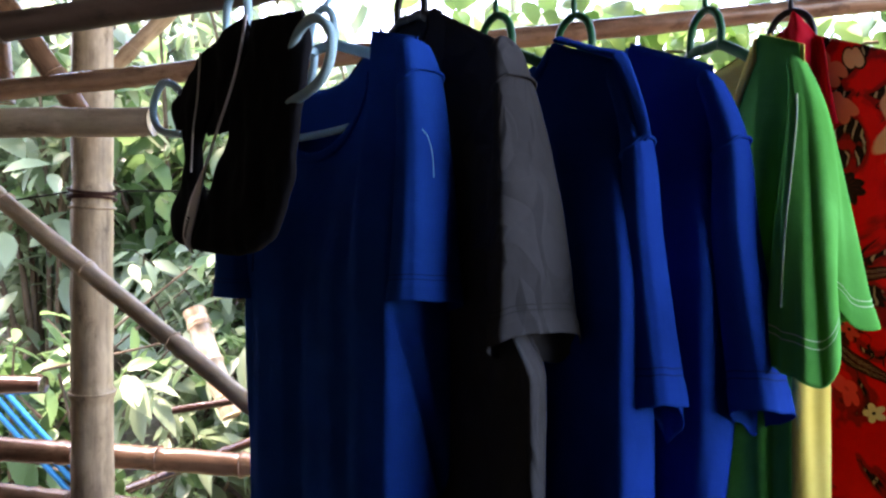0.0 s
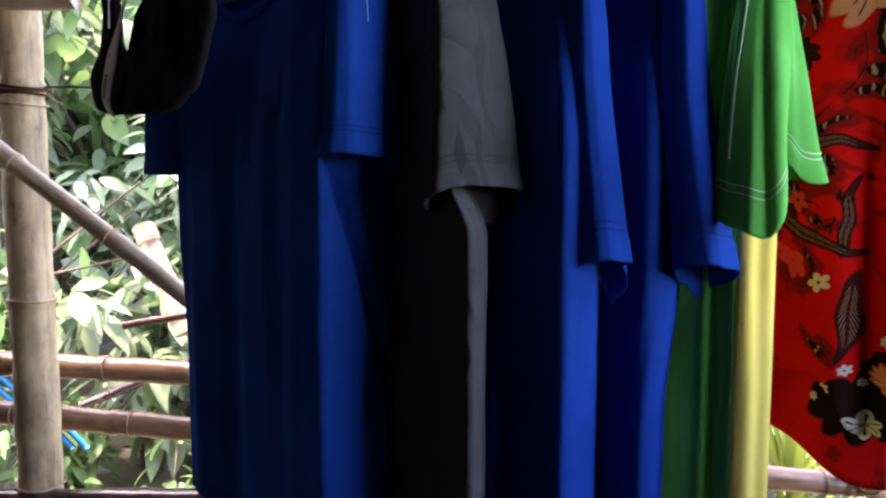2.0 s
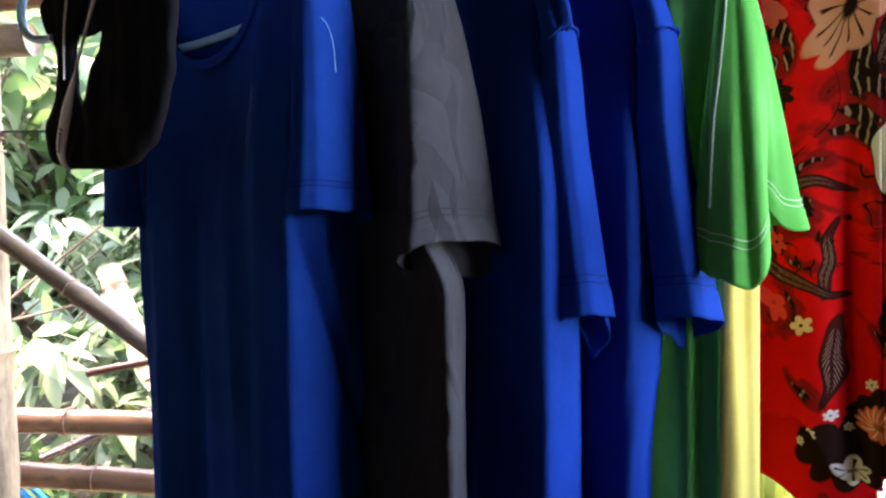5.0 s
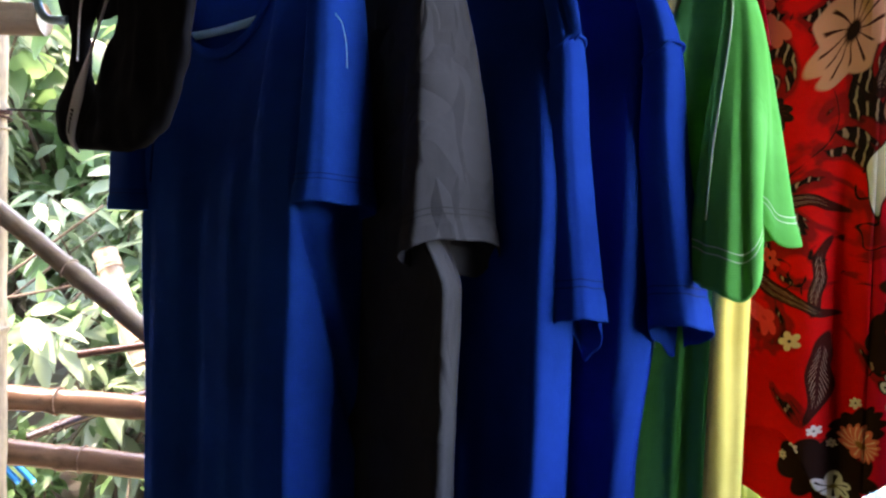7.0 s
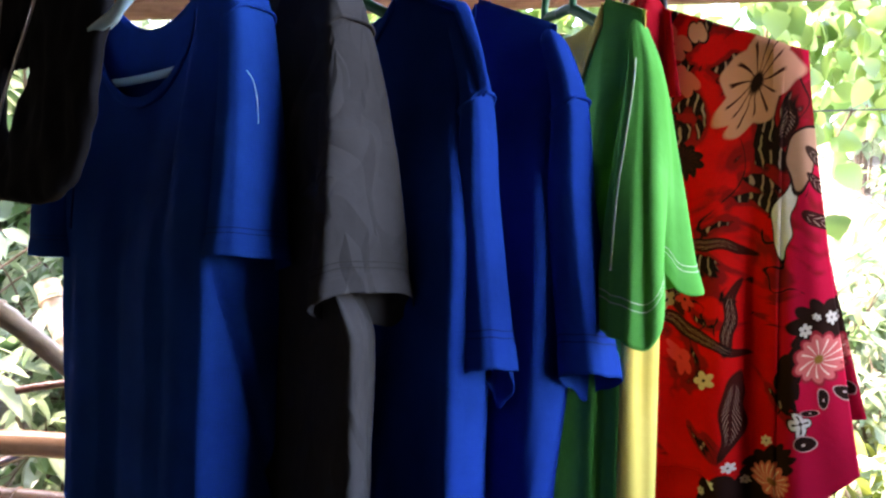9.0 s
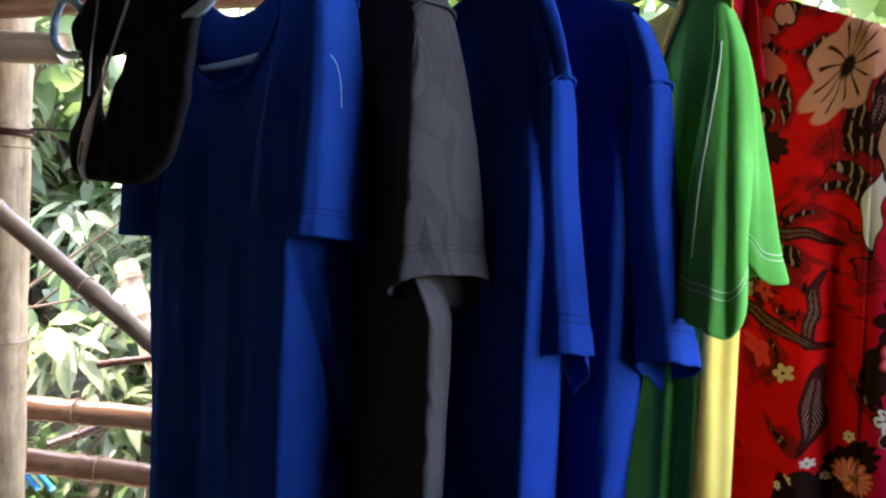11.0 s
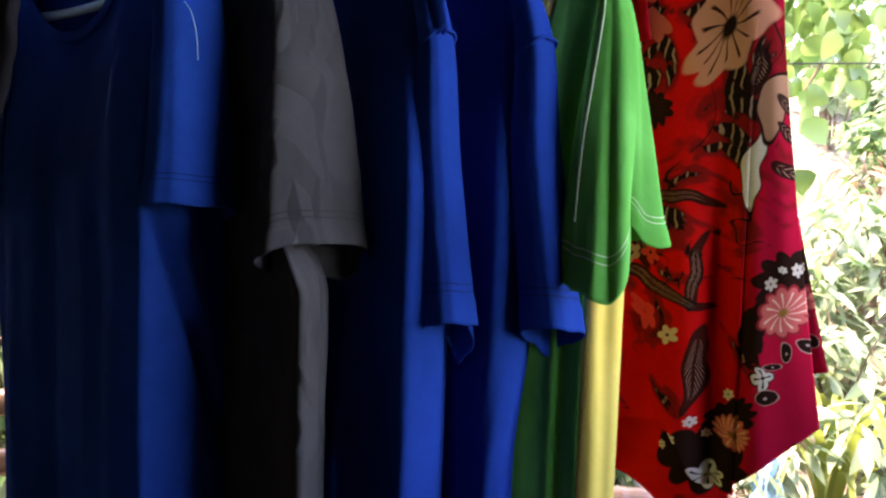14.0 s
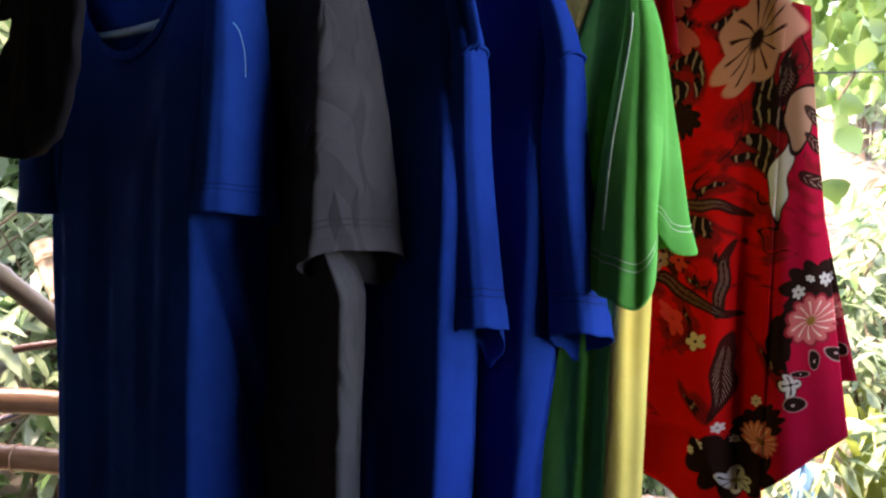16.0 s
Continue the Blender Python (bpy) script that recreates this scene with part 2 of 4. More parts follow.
    def flower(col, x, z, r, petals, turn, petal, heart, cut=0.3, veins=0, vein_color=None, rim=None, sx=1.0, rot=0.0):
        dx0, dz0 = op("SUBTRACT", wx, x), op("SUBTRACT", wz, z)
        cr, sr = math.cos(rot), math.sin(rot)
        dx = op("MULTIPLY", op("ADD", op("MULTIPLY", dx0, cr), op("MULTIPLY", dz0, sr)), sx)
        dz = op("SUBTRACT", op("MULTIPLY", dz0, cr), op("MULTIPLY", dx0, sr))
        rr = op("DIVIDE", op("SQRT", op("ADD", op("MULTIPLY", dx, dx), op("MULTIPLY", dz, dz))), r)
        th = op("ADD", op("ARCTAN2", dz, dx), turn)
        edge = op("ADD", 1 - cut, op("MULTIPLY", op("ABSOLUTE", op("COSINE", op("MULTIPLY", th, petals / 2))), cut))
        inside = op("SUBTRACT", edge, rr)
        if rim:
            col = over(col, step(inside, -0.14, 0.03), rim)
        col = over(col, step(inside, 0.0, 0.03), petal)
        if veins:
            v = step(op("ABSOLUTE", op("COSINE", op("MULTIPLY", th, veins / 2))), 0.955, 0.02)
            col = over(col, op("MULTIPLY", step(inside, 0.22, 0.04), v), vein_color)
        return over(col, op("SUBTRACT", 1.0, step(rr, 0.17, 0.04)), heart)

    col = flower(col, 0.168, -0.112, 0.082, 7, 0.4, pink, dark, 0.22, 13, (0.05, 0.012, 0.008), None, 1.9, -0.5)
    col = flower(col, 0.055, -0.045, 0.035, 4, 0.9, (0.50, 0.12, 0.07), (0.2, 0.01, 0.01), 0.5, 0, None, None, 1.6, 0.9)
    col = flower(col, 0.095, -0.035, 0.022, 2, 0.2, pink, pink, 0.5, 0, None, dark, 1.5, 0.4)
    col = flower(col, 0.075, -0.105, 0.028, 3, 0.2, (0.58, 0.13, 0.08), (0.58, 0.13, 0.08), 0.4, 0, None, None, 1.3, 0.3)
    col = flower(col, 0.045, -0.17, 0.030, 9, 0.2, dark, dark, 0.2, 16, (0.05, 0.015, 0.012), None, 1.3, 0.4)
    col = flower(col, 0.085, -0.22, 0.030, 9, 0.6, dark, dark, 0.2, 16, (0.05, 0.015, 0.012), None, 1.3, -0.4)
    col = leaf(col, 0.105, -0.335, 0.075, 5.0, 1.45)
    col = leaf(col, 0.060, -0.40, 0.055, 2.6, 0.5)
    col = leaf(col, 0.145, -0.43, 0.055, 3.0, -0.2)
    col = leaf(col, 0.150, -0.56, 0.075, 4.0, -0.15)
    col = leaf(col, 0.10, -0.455, 0.085, 5.5, 1.3)
    col = flower(col, 0.116, -0.518, 0.019, 5, 0.3, (0.58, 0.46, 0.32), dark, 0.45)
    col = flower(col, 0.055, -0.425, 0.014, 5, 0.3, (0.36, 0.22, 0.12), dark, 0.4)
    col = flower(col, 0.085, -0.415, 0.017, 5, 0.3, (0.55, 0.05, 0.04), dark, 0.5)
    col = flower(col, 0.075, -0.50, 0.026, 5, 0.8, (0.66, 0.05, 0.05), (0.5, 0.03, 0.03), 0.35, 0, None, None, 1.6, 0.2)
    col = flower(col, 0.200, -0.62, 0.040, 12, 0.0, dark, dark, 0.2, 0, None, None, 1.5, -0.6)
    col = flower(col, 0.165, -0.690, 0.050, 9, 0.0, dark, dark, 0.25, 0, None, None, 0.8, 0.6)
    col = flower(col, 0.17, -0.712, 0.022, 6, 0.5, white, (0.2, 0.15, 0.05), 0.4, 6, dark, dark)
    col = flower(col, 0.205, -0.635, 0.022, 14, 0.0, (0.60, 0.14, 0.10), (0.25, 0.1, 0.03), 0.3, 14, (0.75, 0.5, 0.4))
    for fx, fz, fr in ((0.135, -0.665, 0.010), (0.155, -0.63, 0.010), (0.185, -0.585, 0.009), (0.120, -0.69, 0.007), (0.178, -0.65, 0.006)):
        col = flower(col, fx, fz, fr, 6, 0.3, white, dark, 0.4)
    col = flower(col, 0.258, -0.435, 0.040, 10, 0.4, dark, dark, 0.25, 0, None, None, 0.8, 0.5)
    col = flower(col, 0.225, -0.50, 0.044, 10, 0.4, dark, dark, 0.2, 0, None, None, 2.6, -0.2)
    col = flower(col, 0.262, -0.475, 0.031, 12, 0.0, (0.62, 0.13, 0.12), (0.3, 0.15, 0.03), 0.22, 12, (0.80, 0.55, 0.45), (0.30, 0.02, 0.03))
    col = flower(col, 0.226, -0.56, 0.019, 4, 0.3, white, dark, 0.45, 4, dark, dark, 1.3, 0.4)
    for fx, fz, fr in ((0.29, -0.415, 0.014), (0.265, -0.422, 0.009), (0.235, -0.445, 0.008), (0.245, -0.425, 0.006)):
        col = flower(col, fx, fz, fr, 6, 0.3, white, dark, 0.45)
    for fx, fz, fo in ((0.262, -0.527, 0.1), (0.283, -0.525, 0.7), (0.243, -0.545, 1.4), (0.235, -0.585, 1.0)):
        col = flower(col, fx, fz, 0.013, 2, 1.57, dark, (0.5, 0.35, 0.3), 0.1, 0, None, (0.45, 0.25, 0.22), 2.2, fo)
    col = flower(col, 0.208, -0.295, 0.050, 2, 1.57, white, white, 0.1, 0, None, dark, 5.0, -0.1)
    col = flower(col, 0.226, -0.215, 0.045, 2, 1.57, (0.42, 0.22, 0.14), (0.42, 0.22, 0.14), 0.1, 0, None, dark, 2.6, -0.2)
    col = leaf(col, 0.210, -0.165, 0.045, 2.6, -0.1)
    for fz in (-0.215, -0.25, -0.295):
        col = leaf(col, 0.248, fz, 0.026, 2.0, 1.0)
    link(m, col, shader(m).inputs["Base Color"])
    return m


BATIK = batik_mat()


# ---- building helpers ----
def part(name, bm, material, parent, label="", smooth=True):
    """Links a bmesh as one mesh under a thing or under a part."""
    me = bpy.data.meshes.new(name)
    bm.normal_update()
    bm.to_mesh(me)
    bm.free()
    if smooth:
        me.polygons.foreach_set("use_smooth", [True] * len(me.polygons))
    me.materials.append(material)
    ob = new(name, me)
    ob.parent = parent
    return tagged(ob, label)


def sheet(fn, nu, nv, closed=False, uv=False):
    """A bmesh from fn(s, t), s across and t along, both 0 to 1."""
    bm = bmesh.new()
    cols = nu if closed else nu + 1
    vs = [[bm.verts.new(fn(i / nu, j / nv)) for i in range(cols)] for j in range(nv + 1)]
    layer = bm.loops.layers.uv.new("UVMap") if uv else None
    for j in range(nv):
        for i in range(nu):
            k = (i + 1) % cols
            f = bm.faces.new((vs[j][i], vs[j][k], vs[j + 1][k], vs[j + 1][i]))
            if uv:
                for lp, (a, b) in zip(f.loops, ((i, j), (i + 1, j), (i + 1, j + 1), (i, j + 1))):
                    lp[layer].uv = (a / nu, b / nv)
    return bm


def spline(points, t):
    """A point on a smooth line through the points, t from 0 to 1."""
    n = len(points) - 1
    f = min(max(t, 0), 1) * n
    i = min(int(f), n - 1)
    f -= i
    p = [Vector(points[min(max(i + k, 0), n)]) for k in (-1, 0, 1, 2)]
    return 0.5 * ((2 * p[1]) + (p[2] - p[0]) * f + (2 * p[0] - 5 * p[1] + 4 * p[2] - p[3]) * f * f + (3 * p[1] - p[0] - 3 * p[2] + p[3]) * f ** 3)


def sweep(points, radius, nu=12, nv=24, flat=1.0, up=(0, 0, 1), caps=True, wobble=0.0):
    """A round or flattened bar along a smooth line; radius may be a function of t."""
    rad = radius if callable(radius) else (lambda t: radius)
    def ring(s, t):
        c = spline(points, t)
        d = (spline(points, min(t + 0.01, 1)) - spline(points, max(t - 0.01, 0))).normalized()
        side = d.cross(Vector(up))
        side = side.normalized() if side.length > 1e-3 else d.cross(Vector((1, 0, 0))).normalized()
        top = side.cross(d)
        a = 2 * math.pi * s
        r = rad(t) * (1 + wobble * noise.noise(c * 9 + Vector((math.cos(a), math.sin(a), 0))))
        return c + side * (r * math.cos(a)) + top * (r * flat * math.sin(a))
    bm = sheet(ring, nu, nv, True)
    if caps:
        bm.verts.ensure_lookup_table()
        n = len(bm.verts)
        bm.faces.new([bm.verts[i] for i in range(nu)])
        bm.faces.new([bm.verts[n - nu + i] for i in reversed(range(nu))])
    return bm


def thicken(ob, t=0.0015):
    md = ob.modifiers.new("thickness", "SOLIDIFY")
    md.thickness, md.offset = t, 0
    return ob


def pole(name, a, b, r, material, label, nodes=4, taper=0.9, category="bamboo pole", group="", bend=0.0, phase=0.5, rings=True):
    """A bamboo pole from a to b with swollen nodes, in its own axes with z along it."""
    a, b = Vector(a), Vector(b)
    L = (b - a).length
    def rad(t):
        k = (t * nodes + phase) % 1.0
        d = min(k, 1 - k) / nodes * L
        return r * (1 + (taper - 1) * t) * (1 + 0.11 * math.exp(-(d / 0.010) ** 2) - 0.05 * math.exp(-((d - 0.02) / 0.01) ** 2))
    bm = sweep([(0, 0, 0), (bend, 0, L / 2), (0, 0, L)], rad, 20, max(40, int(L / 0.012)), 1.0, (0, 1, 0), True, 0.10)
    me_ob = part(name, bm, material, None)
    if r > 0.017 and rings:
        for k in range(nodes + 1):
            t = (k - phase) / nodes
            if 0.02 < t < 0.98:
                zc = t * L
                bx = bend * 4 * t * (1 - t)
                rr = rad(t) * 0.975
                ring = [(bx + rr * math.cos(q), rr * math.sin(q), zc + 0.002 * math.sin(2 * q)) for q in [j * math.pi / 10 for j in range(21)]]
                part("node_ring", sweep(ring, 0.001 + 0.045 * r, 6, 60, caps=False), material, me_ob)
    me_ob.matrix_world = Matrix.Translation(a) @ (b - a).to_track_quat("Z", "Y").to_matrix().to_4x4()
    return tagged(me_ob, label, category, group)


# ---- hut frame ----
RAIL_A, RAIL_B = Vector((-1.6, 1.0, 1.672)), Vector((1.9, 1.02, 2.187))


def on_rail(x):
    return RAIL_A.lerp(RAIL_B, (x - RAIL_A.x) / (RAIL_B.x - RAIL_A.x))


def slab(name, corners, up, material, label, category):
    """A thin board or wall from four corners, thickened by the vector up."""
    bm = bmesh.new()
    lo = [bm.verts.new(c) for c in corners]
    hi = [bm.verts.new(Vector(c) + Vector(up)) for c in corners]
    bm.faces.new(lo[::-1])
    bm.faces.new(hi)
    for k in range(4):
        bm.faces.new((lo[k], lo[(k + 1) % 4], hi[(k + 1) % 4], hi[k]))
    bmesh.ops.recalc_face_normals(bm, faces=bm.faces)
    return tagged(part(name, bm, material, None, "", False), label, category, "", "structure")


def build_shell():
    # Roof is out of view; its edges were placed to block sun and admit sky.
    slab("roof", [(-2.4, -3.2, 2.75), (2.5, -3.2, 3.35), (2.2, 2.25, 3.0), (-2.4, 2.25, 2.40)], (0, 0, 0.08), THATCH, "unseen dark palm thatch roof over the porch, sized to shade it", "roof")
    # Unseen back and left walls, added to keep the shirt fronts dark.
    slab("wall_south", [(-2.4, -3.2, 0), (1.7, -3.2, 0), (1.7, -3.2, 3.24), (-2.4, -3.2, 2.75)], (0, -0.06, 0), WALLWOOD, "unseen dark woven bamboo wall added behind to block light", "wall")
    slab("wall_west", [(-1.9, -3.2, 0), (-1.9, 2.05, 0), (-1.9, 2.05, 2.41), (-1.9, -3.2, 2.75)], (-0.06, 0, 0), WALLWOOD, "unseen dark woven bamboo wall added on the left to block light", "wall")
    # Out of view on the right: added to limit side light and ground bounce.
    slab("wall_east", [(1.64, -3.14, 0), (1.64, -1.0, 0), (1.64, -1.0, 3.08), (1.64, -3.14, 3.22)], (0.06, 0, 0), WALLWOOD, "unseen dark woven bamboo wall added to cut light from the right", "wall")
    slab("parapet", [(1.64, -1.0, 0), (1.64, 1.1, 0), (1.64, 1.1, 1.30), (1.64, -1.0, 1.30)], (0.06, 0, 0), WALLWOOD, "unseen low dark woven bamboo screen added to cut light off the ground", "wall")
    # Unseen corner screen, added against grazing light from the foliage on the left.
    slab("wall_north", [(-1.96, 2.14, 0), (-1.56, 2.14, 0), (-1.56, 2.14, 2.40), (-1.96, 2.14, 2.40)], (0, 0.06, 0), WALLWOOD, "unseen dark woven bamboo screen added to block light at the porch corner", "wall")
    slab("floor", [(-2.6, -3.2, 0.02), (1.5, -3.2, 0.02), (1.5, 2.0, 0.02), (-2.6, 2.0, 0.02)], (0, 0, 0.06), EARTH, "trodden brown earth floor of the porch", "floor")


def build_frame():
    pole("hanging_rail", RAIL_A, RAIL_B, 0.021, DARKBAMBOO, "dark brown bamboo rail that the clothes hang from", 9)
    post = pole("bamboo_post", (-0.925, 1.87, 0), (-0.925, 1.87, 2.42), 0.053, POST, "thick dry bamboo post of the hut", 5, 0.95, "post", "", 0.0, 0.68)
    bud = bmesh.new()
    bmesh.ops.create_cone(bud, cap_ends=True, segments=10, radius1=0.016, radius2=0.004, depth=0.02, matrix=pose(0.026, -0.047, 1.478, 70, 0, 25))
    ob = part("branch_stub", bud, BROWN, None)
    ob.parent = post
    ob.matrix_parent_inverse = post.matrix_basis.inverted()
    for k in range(3):
        ring = [(-0.925 + 0.058 * math.cos(a), 1.87 + 0.058 * math.sin(a), 1.655 - 0.012 * k + 0.008 * math.sin(a + k) - 0.006 * math.cos(a)) for a in [j * math.pi / 8 for j in range(17)]]
        w = part("wire_tie", sweep(ring, 0.0035, 6, 60), RUST, None)
        w.parent = post
        w.matrix_parent_inverse = post.matrix_basis.inverted()
    pole("roof_beam", (-1.7, 1.60, 1.788), (2.3, 1.62, 2.196), 0.024, BROWN, "long brown beam under the roof", 9, rings=False)
    pole("cut_log", (-1.9, 1.36, 1.735), (-0.535, 1.31, 1.735), 0.030, TAN, "weathered log with a sawn end", 3, rings=False)
    pole("diagonal_brace", (-1.30, 1.664, 1.836), (-0.28, 1.476, 1.074), 0.021, TAN, "thin bamboo brace running down across the post", 5)
    pole("upper_railing", (-1.88, 2.05, 0.96), (0.5, 1.98, 0.83), 0.034, BROWN, "brown glossy upper bamboo railing", 10, 0.97, "railing")
    pole("lower_railing", (-1.88, 2.07, 0.843), (1.36, 1.92, 0.56), 0.034, BROWN, "brown glossy lower bamboo railing", 10, 0.97, "railing")
    pole("roof_strut", (-1.28, 1.75, 2.40), (-0.895, 1.75, 1.835), 0.030, BROWN, "slanting bamboo strut under the roof", 3)
    pole("roof_strut", (-0.56, 2.0, 2.38), (-0.93, 1.985, 2.0), 0.024, TAN, "slanting tan strut behind the post", 3)
    pole("roof_strut", (-1.17, 1.9, 1.89), (-1.205, 1.9, 2.38), 0.022, BROWN, "dark strut near the roof edge", 3)
    pole("railing_leg", (1.78, 1.95, 0.02), (1.25, 1.88, 0.66), 0.035, BROWN, "dark slanting railing support", 4)
    line = [(-3.2, 2.15, 1.46), (-1.8, 2.0, 1.56), (-0.985, 1.88, 1.652)]
    tagged(part("wire", sweep(line, 0.003, 6, 40), BLACKPL, None), "thin black wire tied to the bamboo post", "wire")
    line = [(-0.866, 1.86, 1.652), (0.0, 1.9, 1.665), (0.7, 1.98, 1.75), (1.3, 2.1, 1.875), (2.6, 2.3, 2.0)]
    tagged(part("wire", sweep(line, 0.003, 6, 60), BLACKPL, None), "thin black wire running behind the clothes", "wire")


def build_bench():
    root = tagged(new("bamboo_bench"), "dark varnished bamboo bench with a slatted seat", "bench")
    root.matrix_world = pose(-0.5, 1.62, 0, 0, 0, -1.5)
    rnd = random.Random(8)
    for k in range(6):
        y, r = -0.22 + 0.085 * k, 0.036 + 0.004 * rnd.random()
        a, b = Vector((-1.6, y, 0.565 + 0.008 * rnd.random() + 0.008 * k)), Vector((1.3, y + rnd.uniform(-0.02, 0.02), 0.555 + 0.008 * k))
        ph = rnd.random()
        def rad(t, r=r, ph=ph):
            q = (t * 8 + ph) % 1.0
            d = min(q, 1 - q) / 8 * 2.9
            return r * (1 + 0.08 * math.exp(-(d / 0.012) ** 2))
        part("slat", sweep([a, (a + b) / 2, b], rad, 14, 160, 1.0, (0, 0, 1), True, 0.06), DARKWOOD, root)
    for x in (-1.4, 1.15):
        part("crossbar", sweep([(x, -0.27, 0.5), (x, 0, 0.5), (x, 0.27, 0.5)], 0.03, 12, 8), BROWN, root)
        for y in (-0.22, 0.22):
            part("leg", sweep([(x, y, 0.08), (x, y, 0.3), (x, y, 0.52)], 0.032, 12, 10, 1.0, (0, 1, 0)), BROWN, root)


# ---- garments ----
def circle_band(fn, t0, t1, n=48):
    return sheet(lambda s, t: fn(s, t0 + (t1 - t0) * t), n, 2, True)


def chain(points):
    """A smooth line through plan points by its length: f(0 to 1) gives the point; also the share of length at each point."""
    raw = [spline([(u, v, 0) for u, v in points], k / 160) for k in range(161)]
    run = [0.0]
    for a, b in zip(raw, raw[1:]):
        run.append(run[-1] + (b - a).length)
    share = [run[round(160 * k / (len(points) - 1))] / run[-1] for k in range(len(points))]

    def at(q):
        d = min(max(q, 0), 1) * run[-1]
        lo, hi = 0, 160
        while hi - lo > 1:
            mid = (lo + hi) // 2
            lo, hi = (mid, hi) if run[mid] <= d else (lo, mid)
        f = (d - run[lo]) / max(1e-9, run[hi] - run[lo])
        return raw[lo].lerp(raw[hi], f)
    return at, share


def smooth(x):
    x = min(1, max(0, x))
    return x * x * (3 - 2 * x)


def tee(label, at, turn, material, front, back, hem_front=None, hem_back=None, corner=-2, L=0.78, hw=0.20, slope=18, neck=0.085, drop=0.10, back_drop=0.02, folds=0.003, seed=1,
        near=None, far=None, back_mat=None, stitch=None, lift=0.0, crush=0.0, seam=0.0, vee=False, collar_mat=None, pleat=1.0, ridge=False, boxy=0.8, groove=None, grow=1.0, sleeve_lines=(), scoop=0.9, swap=(0.50, 0.25)):
    """A short-sleeved shirt on a hanger. Local x runs along the hanger to the near sleeve, y away from the viewer.
    front: plan points of the cloth from the far edge round to the near side seam; back: on from there; hem_...: the same at the hem.
    corner: the point of front where it turns into the near side. near, far: the sleeve's line, half widths across (y) and along (x), tilt of the end, width at its top, dents."""
    root = tagged(new("t_shirt"), label, "t-shirt", "clothes on the rail")
    root.matrix_world = pose(*at, 0, 0, -turn)
    ts = math.tan(radians(slope))
    rnd = random.Random(seed)
    ph = [rnd.uniform(0, 6.28) for _ in range(12)]
    stitch = stitch or material
    lines = {"front": (chain(front), chain(hem_front or front)), "back": (chain(back), chain(hem_back or back))}
    bend = {"front": lines["front"][0][1][corner], "back": lines["back"][0][1][1]}

    def top(u, is_front):
        z = -max(0, abs(u) - neck * 0.75) * ts
        if abs(u) < neck:
            z -= (drop if is_front else back_drop) * ((1 - abs(u) / neck) if vee and is_front else (1 - (u / neck) ** 2) ** (scoop if is_front else 0.9))
        return z

    def ripple(x, k):
        w = math.sin(x + k)
        return w * (0.75 + 0.25 * abs(w))

    def body(s, t, side="front"):
        (mid, _), (low, _) = lines[side]
        q = bend[side]
        u0 = -1 + 2 * min(s / q, 1) * 0.985 + 0.015 * max(0, s - q) if side == "front" else (1 - 0.015 * min(s / q, 1) if s < q else 1 - 2 * (s - q) / (1 - q))
        u0 *= hw
        v0 = (-0.009 if side == "front" else 0.009) * (1 - (abs(u0) / hw) ** 6)
        p = mid(s).lerp(low(s), smooth((t - swap[0]) / swap[1]))
        g = smooth(t / 0.36)
        fan = p.x * 1.1
        wave = ripple(46 * fan + 1.2 * t, ph[0]) + 0.55 * ripple(88 * fan - 1.5 * t, ph[1]) + 0.7 * ripple(21 * fan, ph[2])
        u = u0 + (p.x - u0) * g + 0.4 * folds * g * ripple(55 * p.y + 2 * t, ph[5])
        v = v0 + (p.y - v0) * g + folds * g * wave * (1 if side == "front" else 0.8)
        if groove and side == "front":
            a, b, wide, deep = groove
            w = math.exp(-((v - a - (b - a) * t) / wide) ** 2) * smooth((s - q + 0.02) * 30) * smooth((t - 0.36) * 8) * smooth((0.95 - t) * 5)
            u -= deep * w
        z0 = top(u0, side == "front")
        z = z0 + t * (-L - z0) + (0.005 * math.sin(14 * u + ph[4]) + lift * u / hw) * t
        if crush:
            n = noise.voronoi(Vector((u * 20, v * 20, z * 11)) + Vector((seed, 0, 0)))[0][0] - 0.45
            v += crush * n * g
            u += 0.6 * crush * n * g
        return Vector((u, v, z))
    for nm, side, mt in (("front_panel", "front", material), ("back_panel", "back", back_mat or material)):
        thicken(part(nm, sheet(lambda s, t: body(s, t, side), 96, 80), mt, root, ("%s cloth" % mt.name.split("_")[0]) if back_mat else ""))
        out = -0.0018 if side == "front" else 0.0018
        part("hem_stitch", sheet(lambda s, t: body(s, 0.972 + 0.003 * t, side) + Vector((0.0012 if s > 0.7 else 0, out, 0)), 110, 1), stitch, root)
    pts = [body(0.13 + 0.03 * math.sin(3 * q), 0.02 + 0.36 * q) + Vector((0, -0.0016, 0)) for q in [j / 20 for j in range(21)]]
    part("armhole_seam", sweep(pts, 0.0013, 5, 60), stitch, root)
    if vee:
        for s0, s1, w in ((0.66, 0.78, 0.0009),):
            pts = [body((s0 + (s1 - s0) * q ** 1.5) * bend["front"], 0.10 + 0.46 * q) + Vector((0, -0.0022, 0)) for q in [j / 20 for j in range(21)]]
            part("panel_seam", sweep(pts, w, 5, 60), stitch, root)

    if ridge and near:
        path = near[0]
        def crown(s, t):
            """The folded top of the shoulder, a strip that narrows towards the sleeve seam."""
            u = neck + 0.01 + (hw * 0.93 - neck - 0.01) * min(1, t / 0.55)
            c = Vector((u, 0, top(u, False) + 0.002)) if t < 0.55 else spline(path, (t - 0.55) / 0.45 * seam) + Vector((0.012, -0.006, 0.006))
            half = 0.016 * (1 - 0.75 * smooth((t - 0.3) / 0.7))
            k = 2 * s - 1
